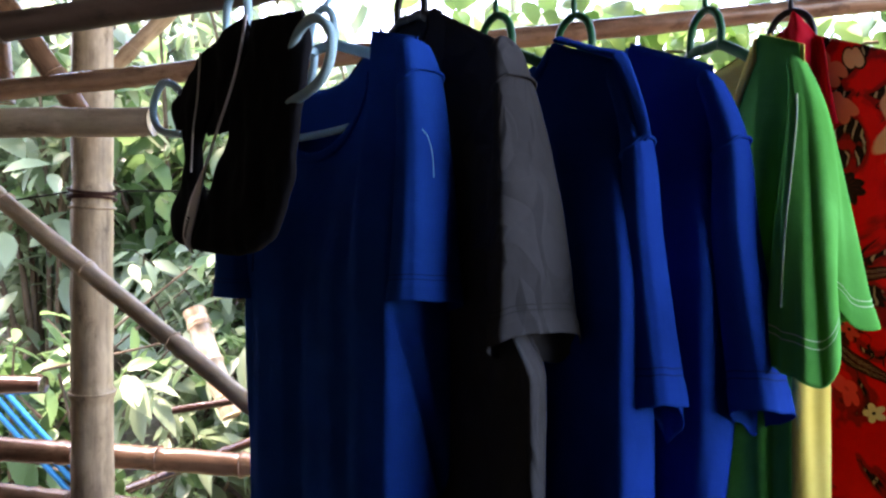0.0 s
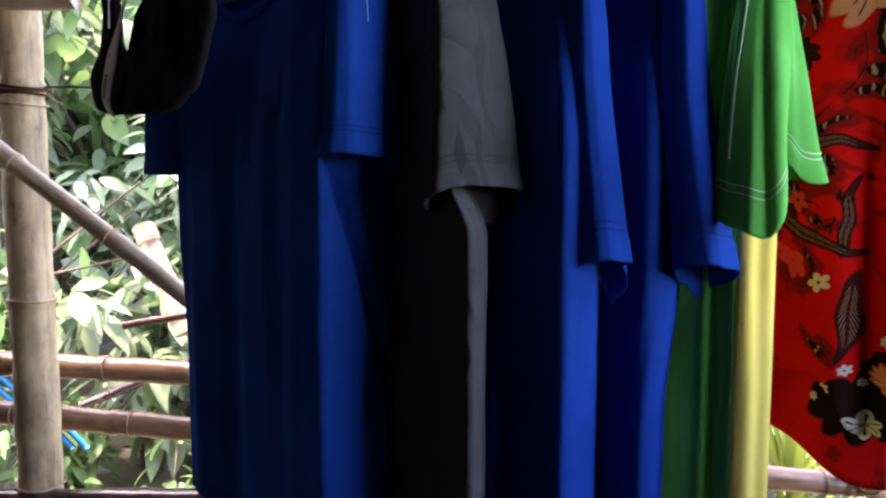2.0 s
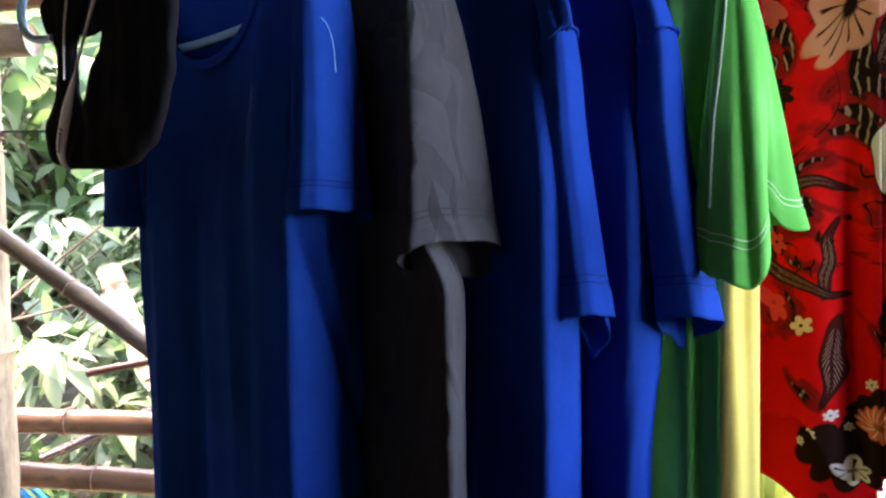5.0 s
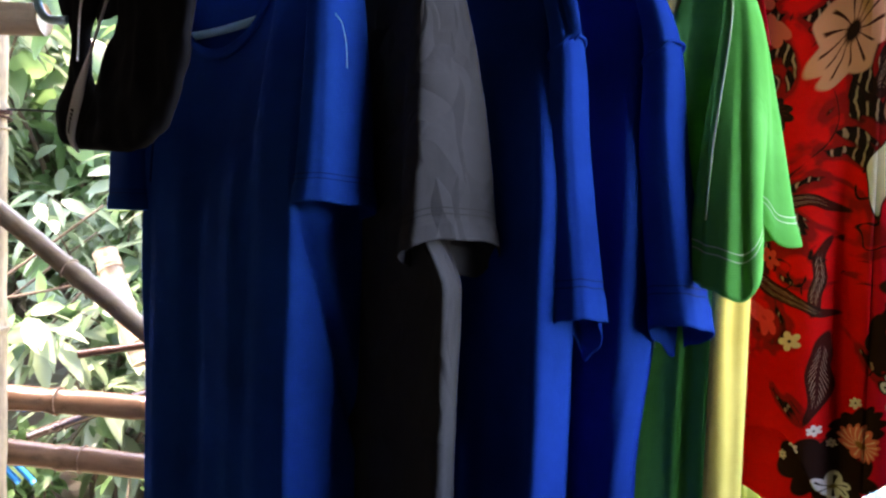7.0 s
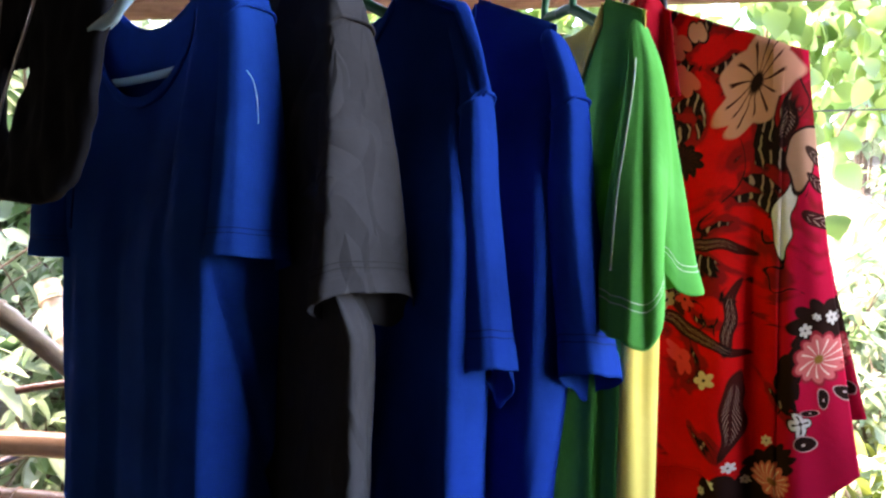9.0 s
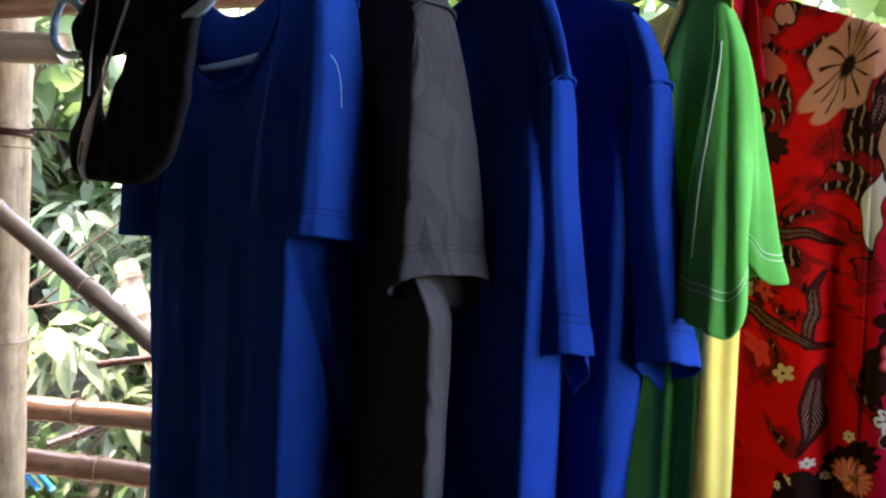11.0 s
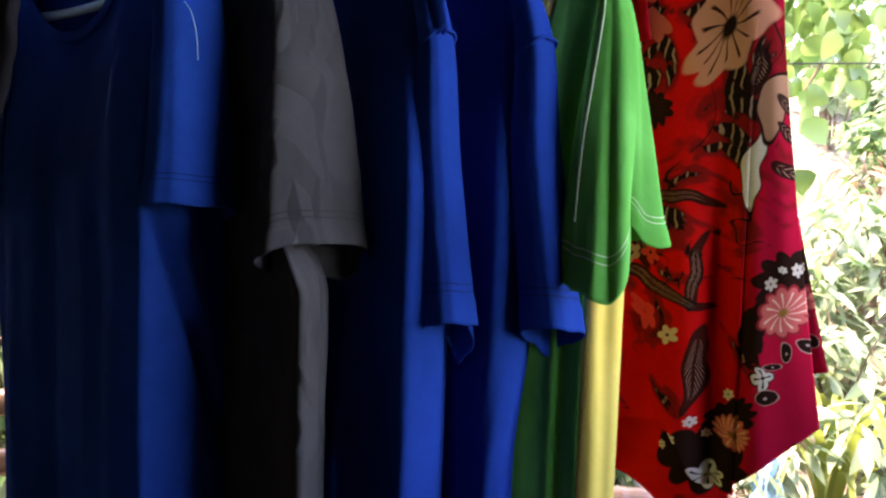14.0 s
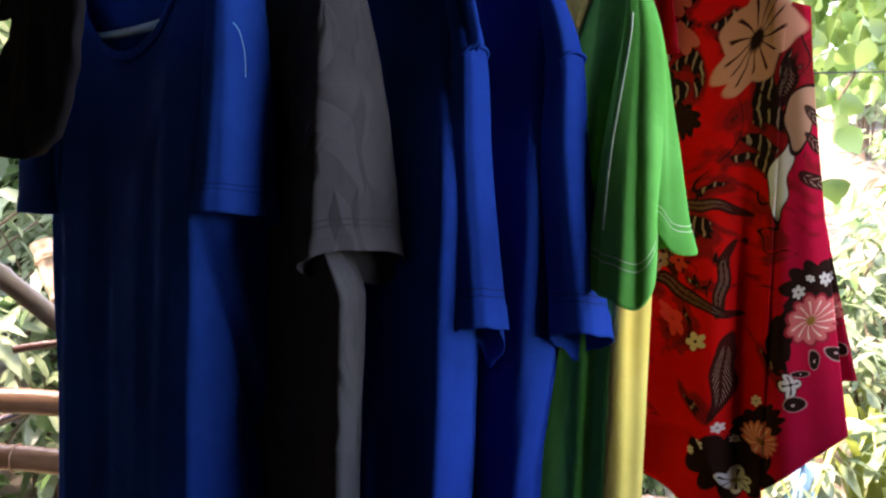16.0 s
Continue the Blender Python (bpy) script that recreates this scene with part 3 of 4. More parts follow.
            return c + Vector((0.010 * (1 - k * k) * smooth((t - 0.4) * 4), k * half - 0.004, 0.007 * (1 - k * k)))
        thicken(part("shoulder_fold", sheet(crown, 8, 40), material, root, "raised fold along the shoulder"), 0.003)

    for side, q0, q1 in (("front", 0.5 - 0.5 * neck / hw, 0.5 + 0.5 * neck / hw), ("back", 0.5 - 0.5 * neck / hw, 0.5 + 0.5 * neck / hw)):
        b = bend[side]
        a0, a1 = (q0 * b, q1 * b) if side == "front" else (b + q0 * (1 - b), b + q1 * (1 - b))
        out = -0.002 if side == "front" else 0.002
        thicken(part("collar", sheet(lambda s, t: body(a0 + (a1 - a0) * s, (0.032 if vee else 0.016) * t, side) + Vector((0, out, 0.003 - 0.003 * t)), 48, 3), collar_mat or stitch, root), 0.003)

    def sleeve(spec, nm, side):
        path, rv, ru, tu, tv, k0, *dents = spec
        def tube(s, t):
            a = 2 * math.pi * s
            c = spline(path, t)
            k = (k0 + (1 - k0) * min(1, 1.02 * t) ** grow) * (0.04 + 0.96 * min(1, t / 0.09) ** 0.5)
            w1 = 0.17 * ripple(3 * a + 1.2 * t, ph[6]) + 0.11 * ripple(5 * a - 1.6 * t, ph[7]) + 0.05 * ripple(9 * a + t, ph[8])
            r = 1 + pleat * w1 * (0.3 + t)
            x = c.x + ru * k * r * math.copysign(abs(math.cos(a)) ** boxy, math.cos(a)) * side
            y = c.y + rv * k * r * math.copysign(abs(math.sin(a)) ** boxy, math.sin(a))
            z = c.z + (tu * math.cos(a) + tv * math.sin(a)) * t ** 3
            for mid, wide, deep, dz in dents:
                q = math.exp(-(((a - mid + math.pi) % (2 * math.pi) - math.pi) / wide) ** 2) * max(0, (t - 0.45) / 0.55) ** 1.5
                x, y, z = x + (c.x - x) * deep * q, y + (c.y - y) * deep * q, z + dz * q
            if crush:
                p = Vector((x * 24, y * 24, z * 15)) + Vector((seed, 0, 0))
                n = noise.voronoi(p)[0][0] - 0.45 + 0.4 * (noise.voronoi(p * 2.1)[0][0] - 0.45)
                x += crush * n * math.cos(a) * (0.2 + t)
                y += crush * n * math.sin(a) * (0.2 + t)
            e2 = 0.0016 if t > 0.925 else 0
            return Vector((x + e2 * math.cos(a) * side, y + e2 * math.sin(a), z))
        out = lambda s: Vector((math.cos(6.283 * s) * side, math.sin(6.283 * s), 0))
        ob = thicken(part("sleeve", sheet(tube, 120 if crush else 88, 120 if crush else 70, True), material, root, nm))
        for q in (0.895, 0.91):
            part("hem_stitch", circle_band(lambda s, t: tube(s, t) + out(s) * 0.0020, q, q + 0.0025, 120 if crush else 88), stitch, ob)
        if seam:
            pts = [tube(s, seam) + out(s) * 0.001 + Vector((0, 0, 0.012 * math.cos(6.283 * s))) for s in [j / 24 for j in range(25)]]
            part("shoulder_seam", sweep(pts, 0.0021, 6, 72, caps=False), material, ob)
        for s0, t0, s1, t1 in sleeve_lines if side > 0 else ():
            pts = [tube(s0 + (s1 - s0) * q, t0 + (t1 - t0) * q) + out(s0 + (s1 - s0) * q) * 0.0015 for q in [j / 24 for j in range(25)]]
            part("sleeve_seam", sweep(pts, 0.0012, 6, 60), stitch, ob)
        return ob
    if near:
        sleeve(near, "", 1)
    if far:
        sleeve(far, "", -1)
    return root


def hanger(label, at, turn, material, half=0.19, slope=18, ring=0.026, bar=0.05, loops=False, rise=0.053):
    """A plastic hanger with an arched neck and a hook over the rail. Local x runs along the arms."""
    root = tagged(new("clothes_hanger"), label, "hanger", "hangers on the rail")
    root.matrix_world = pose(*at, 0, 0, -turn)
    d = half * math.tan(radians(slope))
    for sgn in (-1, 1):
        part("arm", sweep([(0, 0, 0.002), (sgn * 0.03, 0, 0), (sgn * half * 0.5, 0, -d * 0.42), (sgn * half, 0, -d)], 0.005, 10, 24, 1.5), material, root)
    part("crossbar", sweep([(-half, 0, -d), (-half * 0.85, 0, -d - bar * 0.8), (0, 0, -d - bar), (half * 0.85, 0, -d - bar * 0.8), (half, 0, -d)], 0.004, 8, 30, 1.4), material, root)
    arch = [(-ring, 0, -0.004), (-ring, 0, rise - 0.033), (-ring * 0.7, 0, rise - 0.011), (0, 0, rise), (ring * 0.7, 0, rise - 0.011), (ring, 0, rise - 0.033), (ring, 0, -0.004)]
    part("arch", sweep(arch, 0.0055, 10, 40, up=(0, 1, 0)), material, root)
    top = on_rail(at[0]).z - at[2]
    # the hook stands square to the rail
    q = radians(turn)
    def h(y, z):
        return (-y * math.sin(q) * -1, y * math.cos(q), z)
    hook = [h(0, rise - 0.003), h(0, max(rise, top - 0.05)), h(0.014, top - 0.026), h(0.026, top), h(0.018, top + 0.022), h(0, top + 0.028), h(-0.02, top + 0.02), h(-0.028, top - 0.002), h(-0.024, top - 0.02)]
    part("hook", sweep(hook, 0.004, 10, 44), material, root)
    if loops:
        for sgn in (-1, 1):
            half2 = half + (0.045 if sgn > 0 else -0.035)
            lp = [(sgn * (half2 - 0.045), -0.03, -0.034), (sgn * (half2 - 0.02), -0.034, -0.018), (sgn * (half2 + 0.012), -0.036, -0.014), (sgn * (half2 + 0.040), -0.036, -0.036), (sgn * (half2 + 0.038), -0.036, -0.064), (sgn * (half2 + 0.010), -0.034, -0.084), (sgn * (half2 - 0.05), -0.03, -0.094)]
            part("end_loop", sweep(lp, 0.0055, 10, 44, up=(0, 1, 0)), material, root)
    return root


def build_shirts():
    blue = tee("royal blue t-shirt with a wide scooped neck", (-0.17, 1.0, 1.787), 47, BLUE,
        [(-0.185, 0.01), (-0.165, -0.028), (-0.10, -0.038), (0.02, -0.036), (0.12, -0.044), (0.192, -0.045), (0.204, -0.038), (0.209, 0.01), (0.207, 0.05), (0.195, 0.072)],
        [(0.195, 0.072), (0.15, 0.080), (0.0, 0.05), (-0.12, 0.045), (-0.185, 0.01)],
        [(-0.165, 0.005), (-0.15, -0.032), (-0.08, -0.040), (0.02, -0.036), (0.11, -0.046), (0.190, -0.048), (0.202, -0.041), (0.207, 0.005), (0.206, 0.050), (0.190, 0.070)],
        [(0.190, 0.070), (0.14, 0.075), (0.0, 0.055), (-0.11, 0.045), (-0.165, 0.005)], 6,
        0.82, 0.205, 16, 0.125, 0.155, 0.062, 0.0034, 3,
        ([(0.192, 0, -0.032), (0.212, -0.002, -0.09), (0.219, 0.0, -0.22), (0.222, -0.002, -0.352)], 0.046, 0.027, 0.004, -0.006, 0.42, (2.6, 0.7, 0.0, -0.022)),
        ([(-0.196, 0, -0.036), (-0.21, 0, -0.12), (-0.205, -0.02, -0.24), (-0.198, -0.02, -0.362)], 0.036, 0.05, 0.0, 0.0, 0.4), seam=0.33, stitch=BLUETHREAD, collar_mat=BLUE, lift=0.016, pleat=0.15, boxy=0.6, groove=(-0.142, 0.118, 0.007, 0.018), scoop=0.4)
    part("loose_thread", sweep([(0.238, -0.022, -0.150), (0.245, -0.019, -0.160), (0.248, -0.015, -0.180), (0.247, -0.012, -0.205)], 0.0004, 6, 30), LIGHTBLUE, blue, "pale loose thread")
    tee("crumpled charcoal grey cotton t-shirt", (-0.045, 0.98, 1.822), 50, GREY,
        [(-0.17, 0.01), (-0.15, -0.03), (-0.02, -0.025), (0.10, -0.020), (0.18, -0.030), (0.192, -0.036), (0.207, -0.040), (0.212, -0.034), (0.210, -0.022), (0.200, -0.010)],
        [(0.200, -0.010), (0.16, 0.03), (0.0, 0.04), (-0.12, 0.04), (-0.17, 0.01)],
        [(-0.16, 0.01), (-0.14, -0.03), (-0.02, -0.025), (0.10, -0.020), (0.18, -0.031), (0.245, -0.042), (0.269, -0.047), (0.273, -0.041), (0.262, -0.020), (0.248, -0.002)],
        [(0.248, -0.002), (0.18, 0.05), (0.0, 0.04), (-0.12, 0.04), (-0.16, 0.01)], 7,
        0.81, 0.19, 29, 0.055, 0.07, 0.0, 0.0015, 5,
        ([(0.182, 0, -0.070), (0.205, 0.0, -0.16), (0.222, 0.0, -0.28), (0.232, 0.002, -0.432)], 0.066, 0.022, 0.017, -0.006, 0.28, (2.2, 0.7, 0.0, -0.012)),
        ([(-0.182, 0, -0.075), (-0.2, 0, -0.2), (-0.2, 0.0, -0.40)], 0.05, 0.04, 0, 0, 0.3), crush=0.0024, seam=0.25, swap=(0.40, 0.14), pleat=0.08, boxy=0.6, stitch=GREYTHREAD, collar_mat=GREY)
    tee("long navy blue t-shirt with a folded shoulder", (0.075, 1.0, 1.778), 49, NAVY,
        [(-0.18, 0.01), (-0.16, -0.03), (-0.02, -0.034), (0.06, -0.030), (0.12, -0.034), (0.18, -0.040), (0.222, -0.047), (0.240, -0.053), (0.248, -0.044), (0.251, -0.006), (0.24, 0.02)],
        [(0.24, 0.02), (0.20, 0.045), (0.0, 0.04), (-0.13, 0.04), (-0.18, 0.01)],
        [(-0.18, 0.01), (-0.16, -0.03), (-0.02, -0.034), (0.10, -0.040), (0.146, -0.058), (0.158, -0.024), (0.205, -0.030), (0.238, -0.052), (0.247, -0.046), (0.250, -0.006), (0.24, 0.02)],
        None, 8, 0.86, 0.208, 24, 0.11, 0.10, 0.045, 0.0012, 7,
        ([(0.198, 0, -0.060), (0.232, -0.004, -0.15), (0.246, -0.008, -0.28), (0.266, -0.002, -0.462)], 0.030, 0.022, 0.010, -0.010, 0.40, (0.9, 0.4, 0.45, 0.006), (1.9, 0.5, 0.0, -0.030)),
        ([(-0.2, 0, -0.066), (-0.23, 0, -0.2), (-0.22, 0.0, -0.47)], 0.04, 0.04, 0, 0, 0.3), seam=0.37, pleat=0.15, boxy=0.55, ridge=True, stitch=BLUETHREAD, collar_mat=NAVY)
    tee("royal blue t-shirt with loose elbow sleeves", (0.185, 1.0, 1.778), 49, NAVY,
        [(-0.18, 0.01), (-0.16, -0.03), (-0.02, -0.034), (0.08, -0.028), (0.15, -0.036), (0.196, -0.043), (0.216, -0.047), (0.224, -0.038), (0.232, -0.006), (0.222, 0.022)],
        [(0.222, 0.022), (0.19, 0.045), (0.0, 0.04), (-0.13, 0.04), (-0.18, 0.01)],
        [(-0.18, 0.01), (-0.16, -0.03), (-0.02, -0.034), (0.08, -0.028), (0.15, -0.037), (0.196, -0.044), (0.214, -0.048), (0.220, -0.040), (0.224, -0.024), (0.214, 0.0)],
        [(0.214, 0.0), (0.18, 0.04), (0.0, 0.04), (-0.13, 0.04), (-0.18, 0.01)], 7,
        0.86, 0.208, 24, 0.10, 0.09, 0.04, 0.0012, 9,
        ([(0.198, 0, -0.064), (0.230, -0.004, -0.15), (0.240, -0.006, -0.28), (0.264, 0.004, -0.468)], 0.034, 0.026, 0.008, -0.012, 0.40, (2.4, 0.6, 0.0, -0.018)),
        ([(-0.2, 0, -0.066), (-0.23, 0, -0.2), (-0.22, 0.0, -0.46)], 0.04, 0.04, 0, 0, 0.3), seam=0.37, pleat=0.15, boxy=0.55, stitch=BLUETHREAD, collar_mat=NAVY)
    tee("bright green t-shirt with a yellow back and white stitching", (0.37, 1.0, 1.785), 68, GREEN,
        [(-0.13, 0.01), (-0.11, -0.04), (0.0, -0.052), (0.08, -0.048), (0.12, -0.056), (0.150, -0.056), (0.160, -0.042), (0.176, -0.044), (0.184, -0.042)],
        [(0.184, -0.042), (0.194, -0.034), (0.189, -0.014), (0.193, 0.002), (0.178, 0.025), (0.13, 0.05), (0.0, 0.06), (-0.13, 0.01)],
        None, [(0.184, -0.042), (0.197, -0.030), (0.191, -0.008), (0.192, 0.006), (0.178, 0.025), (0.13, 0.05), (0.0, 0.06), (-0.13, 0.01)], -1,
        0.86, 0.165, 25, 0.105, 0.24, 0.04, 0.0012, 11,
        ([(0.150, 0, -0.048), (0.182, -0.014, -0.12), (0.206, -0.030, -0.24), (0.222, -0.033, -0.395)], 0.060, 0.036, -0.006, 0.026, 0.16, (0.20, 0.42, 1.0, 0.05), (-0.6, 0.5, 0.0, -0.016)),
        ([(-0.15, 0, -0.06), (-0.17, 0, -0.2), (-0.17, 0.0, -0.40)], 0.05, 0.04, 0, 0, 0.3), back_mat=YELLOW, stitch=PALE, grow=1.25, vee=True, collar_mat=YELLOW, pleat=0.8, sleeve_lines=((0.80, 0.28, 0.72, 0.85),))
    for label, at, turn, m, half, slope, bar, loops in (
            ("light blue plastic hanger holding the blue shirt", (-0.17, 1.0, 1.782), 47, LIGHTBLUE, 0.19, 16, 0.065, False),
            ("black plastic hanger holding the grey shirt", (-0.045, 0.98, 1.815), 50, BLACKPL, 0.175, 28, 0.05, False),
            ("dark green plastic hanger on the rail", (0.075, 1.0, 1.772), 49, GREENPL, 0.205, 23, 0.05, False),
            ("dark green plastic hanger on the rail", (0.185, 1.0, 1.772), 49, GREENPL, 0.205, 23, 0.05, False),
            ("dark green plastic hanger on the rail", (0.37, 1.0, 1.780), 68, GREENPL, 0.17, 24, 0.05, False),
            ("light blue plastic hanger holding the black top", (-0.276, 0.950, 1.757), 47, LIGHTBLUE, 0.19, 10, 0.05, True),
            ("dark plastic hanger holding the red dress", (0.52, 1.06, 1.798), 40, BLACKPL, 0.185, 24, 0.05, False)):
        hanger(label, at, turn, m, half, slope, 0.030, bar, loops, 0.094 if loops else 0.057)


def build_black_top():
    """A black sports top, its straps slung over the hanger."""
    root = tagged(new("sports_top"), "black stretch sports top with a pale printed band", "top", "clothes on the rail")
    root.matrix_world = pose(-0.272, 0.942, 1.755, 0, 0, -47)

    def pouch(name, left, right, depth, puff, seed):
        """Soft double cloth between two edge lines, given as (across, down)."""
        lf, rt = [Vector((u, depth, z)) for u, z in left], [Vector((u, depth, z)) for u, z in right]
        def f(s, t):
            a = 2 * math.pi * s
            k = 0.5 - 0.5 * math.cos(a)
            p = spline(lf, t).lerp(spline(rt, t), k)
            ends = min(1, 6 * t) * min(1, 7 * (1 - t))
            y = -puff * abs(math.sin(a)) ** 0.7 * math.copysign(1, math.sin(a)) * (0.25 + 0.75 * ends ** 0.5)
            y += 0.010 * noise.noise(Vector((p.x * 22, seed, p.z * 9))) * ends + 0.004 * noise.noise(Vector((p.x * 50, seed, p.z * 30)))
            return p + Vector((0, y, 0))
        return part(name, sheet(f, 72, 60, True), BLACK, root)
    pouch("cup", [(0.088, 0.022), (0.070, -0.045), (0.028, -0.109), (-0.010, -0.158), (-0.045, -0.205), (-0.072, -0.248), (-0.05, -0.258)],
          [(0.205, 0.006), (0.205, -0.03), (0.198, -0.09), (0.192, -0.165), (0.168, -0.21), (0.130, -0.250), (0.05, -0.264)], -0.026, 0.013, 3)
    pouch("strap", [(0.06, 0.034), (0.018, 0.030), (-0.058, 0.009), (-0.150, -0.044), (-0.140, -0.08), (-0.118, -0.104), (-0.130, -0.16), (-0.170, -0.208), (-0.158, -0.238), (-0.10, -0.256)],
          [(0.075, 0.012), (0.06, -0.005), (0.0, -0.04), (-0.052, -0.075), (-0.060, -0.10), (-0.066, -0.13), (-0.060, -0.165), (-0.04, -0.20), (-0.03, -0.235), (-0.03, -0.256)], -0.022, 0.009, 8)
    pouch("lining", [(-0.04, 0.01), (-0.06, -0.03), (-0.07, -0.07), (-0.062, -0.100)], [(0.10, 0.01), (0.085, -0.03), (0.05, -0.07), (0.0, -0.100)], -0.014, 0.004, 14)

    def ribbon(pts, half, name, m, label, steps=50):
        def f(s, t):
            c = spline(pts, t)
            d = (spline(pts, min(1, t + 0.02)) - spline(pts, max(0, t - 0.02))).normalized()
            return c + d.cross(Vector((0, 1, 0))) * ((s - 0.5) * 2 * half(t))
        return thicken(part(name, sheet(f, 3, steps), m, root, label), 0.002)
    line = [(0.092, -0.036, 0.026), (0.078, -0.044, -0.045), (0.038, -0.048, -0.109), (0.004, -0.050, -0.158), (-0.030, -0.050, -0.205), (-0.054, -0.047, -0.240), (-0.062, -0.038, -0.258)]
    band = ribbon(line, lambda t: 0.0018 + 0.0105 * min(1, max(0, (t - 0.48) / 0.15)), "printed_band", PALEBAND, "pale grey band with dark lettering bars")
    for k in range(7):
        a, b = spline(line, 0.70 + 0.020 * k), spline(line, 0.70 + 0.020 * k + 0.010)
        thicken(part("lettering_bar", sheet(lambda s, t: a.lerp(b, t) + Vector(((s - 0.5) * 0.006, -0.0025, (s - 0.5) * -0.003)), 1, 1), BLACK, band), 0.0008)
    ribbon([(-0.050, -0.030, 0.010), (-0.050, -0.034, -0.05), (-0.064, -0.034, -0.095), (-0.070, -0.034, -0.15)], lambda t: 0.0011, "piping", PALEBAND, "thin pale piping")


def build_dress():
    """A red batik dress; panels hang from the hanger and flare towards an uneven hem."""
    root = tagged(new("batik_dress"), "red batik cotton dress with black and white flower print", "dress", "clothes on the rail")
    root.matrix_world = pose(0.52, 1.06, 1.80, 0, 0, -40)
    ph = [0.6, 2.1, 4.0, 5.2]
    def panel(u0, u1, v0, v1, bow, hem, flare, z_top, waves, amp, groove=0.0):
        def f(s, t):
            u = u0 + (u1 - u0) * s
            fl = flare(s) if callable(flare) else flare
            uu = u * (1 + fl * t ** 1.2) if u > 0 else u * (1 - 0.1 * t)
            g = min(1, 1.6 * t)
            v = v0 + (v1 - v0) * s - bow * math.sin(math.pi * s) * (0.35 + 0.65 * g)
            v += amp * g * (math.sin(waves * s * 6.283 + ph[0] + 1.4 * t) + 0.5 * math.sin(2.1 * waves * s * 6.283 + ph[1] - 2 * t))
            v += 0.003 * noise.noise(Vector((u * 18, t * 9, v0 * 40)))
            v += groove * math.exp(-((u - 0.168) / 0.016) ** 2) * min(1, max(0, (t - 0.3) / 0.3))
            top = z_top(s)
            return Vector((uu, v, top + (hem(s) - top) * t))
        return f
    def sl(s, u0, u1):
        u = u0 + (u1 - u0) * s
        return 0.005 - max(0, abs(u) - 0.04) * 0.43
    front = panel(-0.16, 0.20, -0.012, -0.030, 0.035, lambda s: -0.645 - 0.085 * smooth((s - 0.74) / 0.16) + 0.006 * math.sin(9 * s), 0.04, lambda s: sl(s, -0.16, 0.20), 1.6, 0.011, 0.032)
    thicken(part("front_panel", sheet(front, 90, 90), BATIK, root, "red batik cloth with dark leaves and flowers"))
    side = panel(0.186, 0.226, -0.034, -0.012, 0.012, lambda s: -0.730 + 0.105 * s, lambda s: 0.03 + 0.31 * s, lambda s: -0.062 - 0.010 * s, 0.9, 0.006)
    thicken(part("side_panel", sheet(side, 50, 80), BATIK, root, "crimson side panel with a flower border"))
    back = panel(-0.16, 0.205, 0.03, 0.035, -0.02, lambda s: -0.68 + 0.12 * s, 0.50, lambda s: sl(s, -0.16, 0.205), 1.8, 0.010)
    thicken(part("back_panel", sheet(back, 70, 60), BATIK, root))
    under = panel(-0.14, 0.19, 0.008, -0.004, 0.026, lambda s: -0.715 - 0.085 * math.exp(-((s - 0.95) / 0.3) ** 2), 0.06, lambda s: -0.30, 1.6, 0.008)
    thicken(part("underskirt", sheet(under, 70, 50), BATIK, root, "red underskirt with a dark flower border"))
    # the gathered scarf at the neck
    for u0, u1, v, drop_to, k in ((-0.09, 0.055, -0.036, -0.30, 3.2), (-0.03, 0.085, -0.046, -0.10, 2.6)):
        def gather(s, t, u0=u0, u1=u1, v=v, drop_to=drop_to, k=k):
            u = (u0 + (u1 - u0) * s) * (0.75 + 0.25 * t) - 0.01
            top = 0.024 - 1.2 * abs(u - 0.022) ** 1.15 + 0.008 * math.sin(9 * s + k)
            y = v + (0.012 + 0.006 * t) * math.sin(6.283 * k * s + 1.5 * t) + 0.005 * noise.noise(Vector((s * 7, t * 6, k))) - 0.02 * math.sin(math.pi * s)
            return Vector((u, y, top + (drop_to + 0.03 * math.sin(5 * s) - top) * t))
        thicken(part("neck_scarf", sheet(gather, 60, 40), CRIMSON, root, "gathered dark crimson scarf"), 0.002)


build_shell()
build_frame()
build_bench()
build_shirts()
build_black_top()
build_dress()


# ---- ground and plants ----
def hill(x, y):
    d = max(0, y - 2.6 - 0.25 * math.sin(x * 0.8))
    return 0.33 * d * min(1, d / 2.5) * (1 if d < 14 else 14 / d) + 0.10 * noise.noise(Vector((x * 0.9, y * 0.9, 0)))


def build_ground():
    def g(s, t):
        p, q = 2 * s - 1, 2 * t - 1
        x, y = 12 * p + 90 * p ** 5, 3 + 12 * q + 90 * q ** 5
        return (x, y, hill(x, y) if y > 2.2 else -0.02 + 0.03 * noise.noise(Vector((x, y, 3))))
    tagged(part("ground", sheet(g, 150, 150), LITTER, None), "brown leaf-littered forest floor rising behind the hut", "ground", "", "structure")


def leaf_faces(bm, M, L, w, fold=0.25, curl=0.25):
    """One leaf: two halves folded along the midrib, curling down towards the tip."""
    rows = []
    for t, k in ((0, 0.10), (0.2, 0.75), (0.45, 1.0), (0.72, 0.72), (1, 0.0)):
        z = -curl * L * t * t
        if k == 0:
            rows.append([bm.verts.new(M @ Vector((0, L * t, z)))] * 3)
        else:
            h = w * 0.5 * k
            rows.append([bm.verts.new(M @ Vector((dx * h, L * t, z + abs(dx) * h * fold))) for dx in (-1, 0, 1)])
    for a, b in zip(rows, rows[1:]):
        for i in (0, 1):
            vs = [a[i], a[i + 1], b[i + 1], b[i]]
            if b[i] is b[i + 1]:
                vs = vs[:3]
            bm.faces.new(vs)


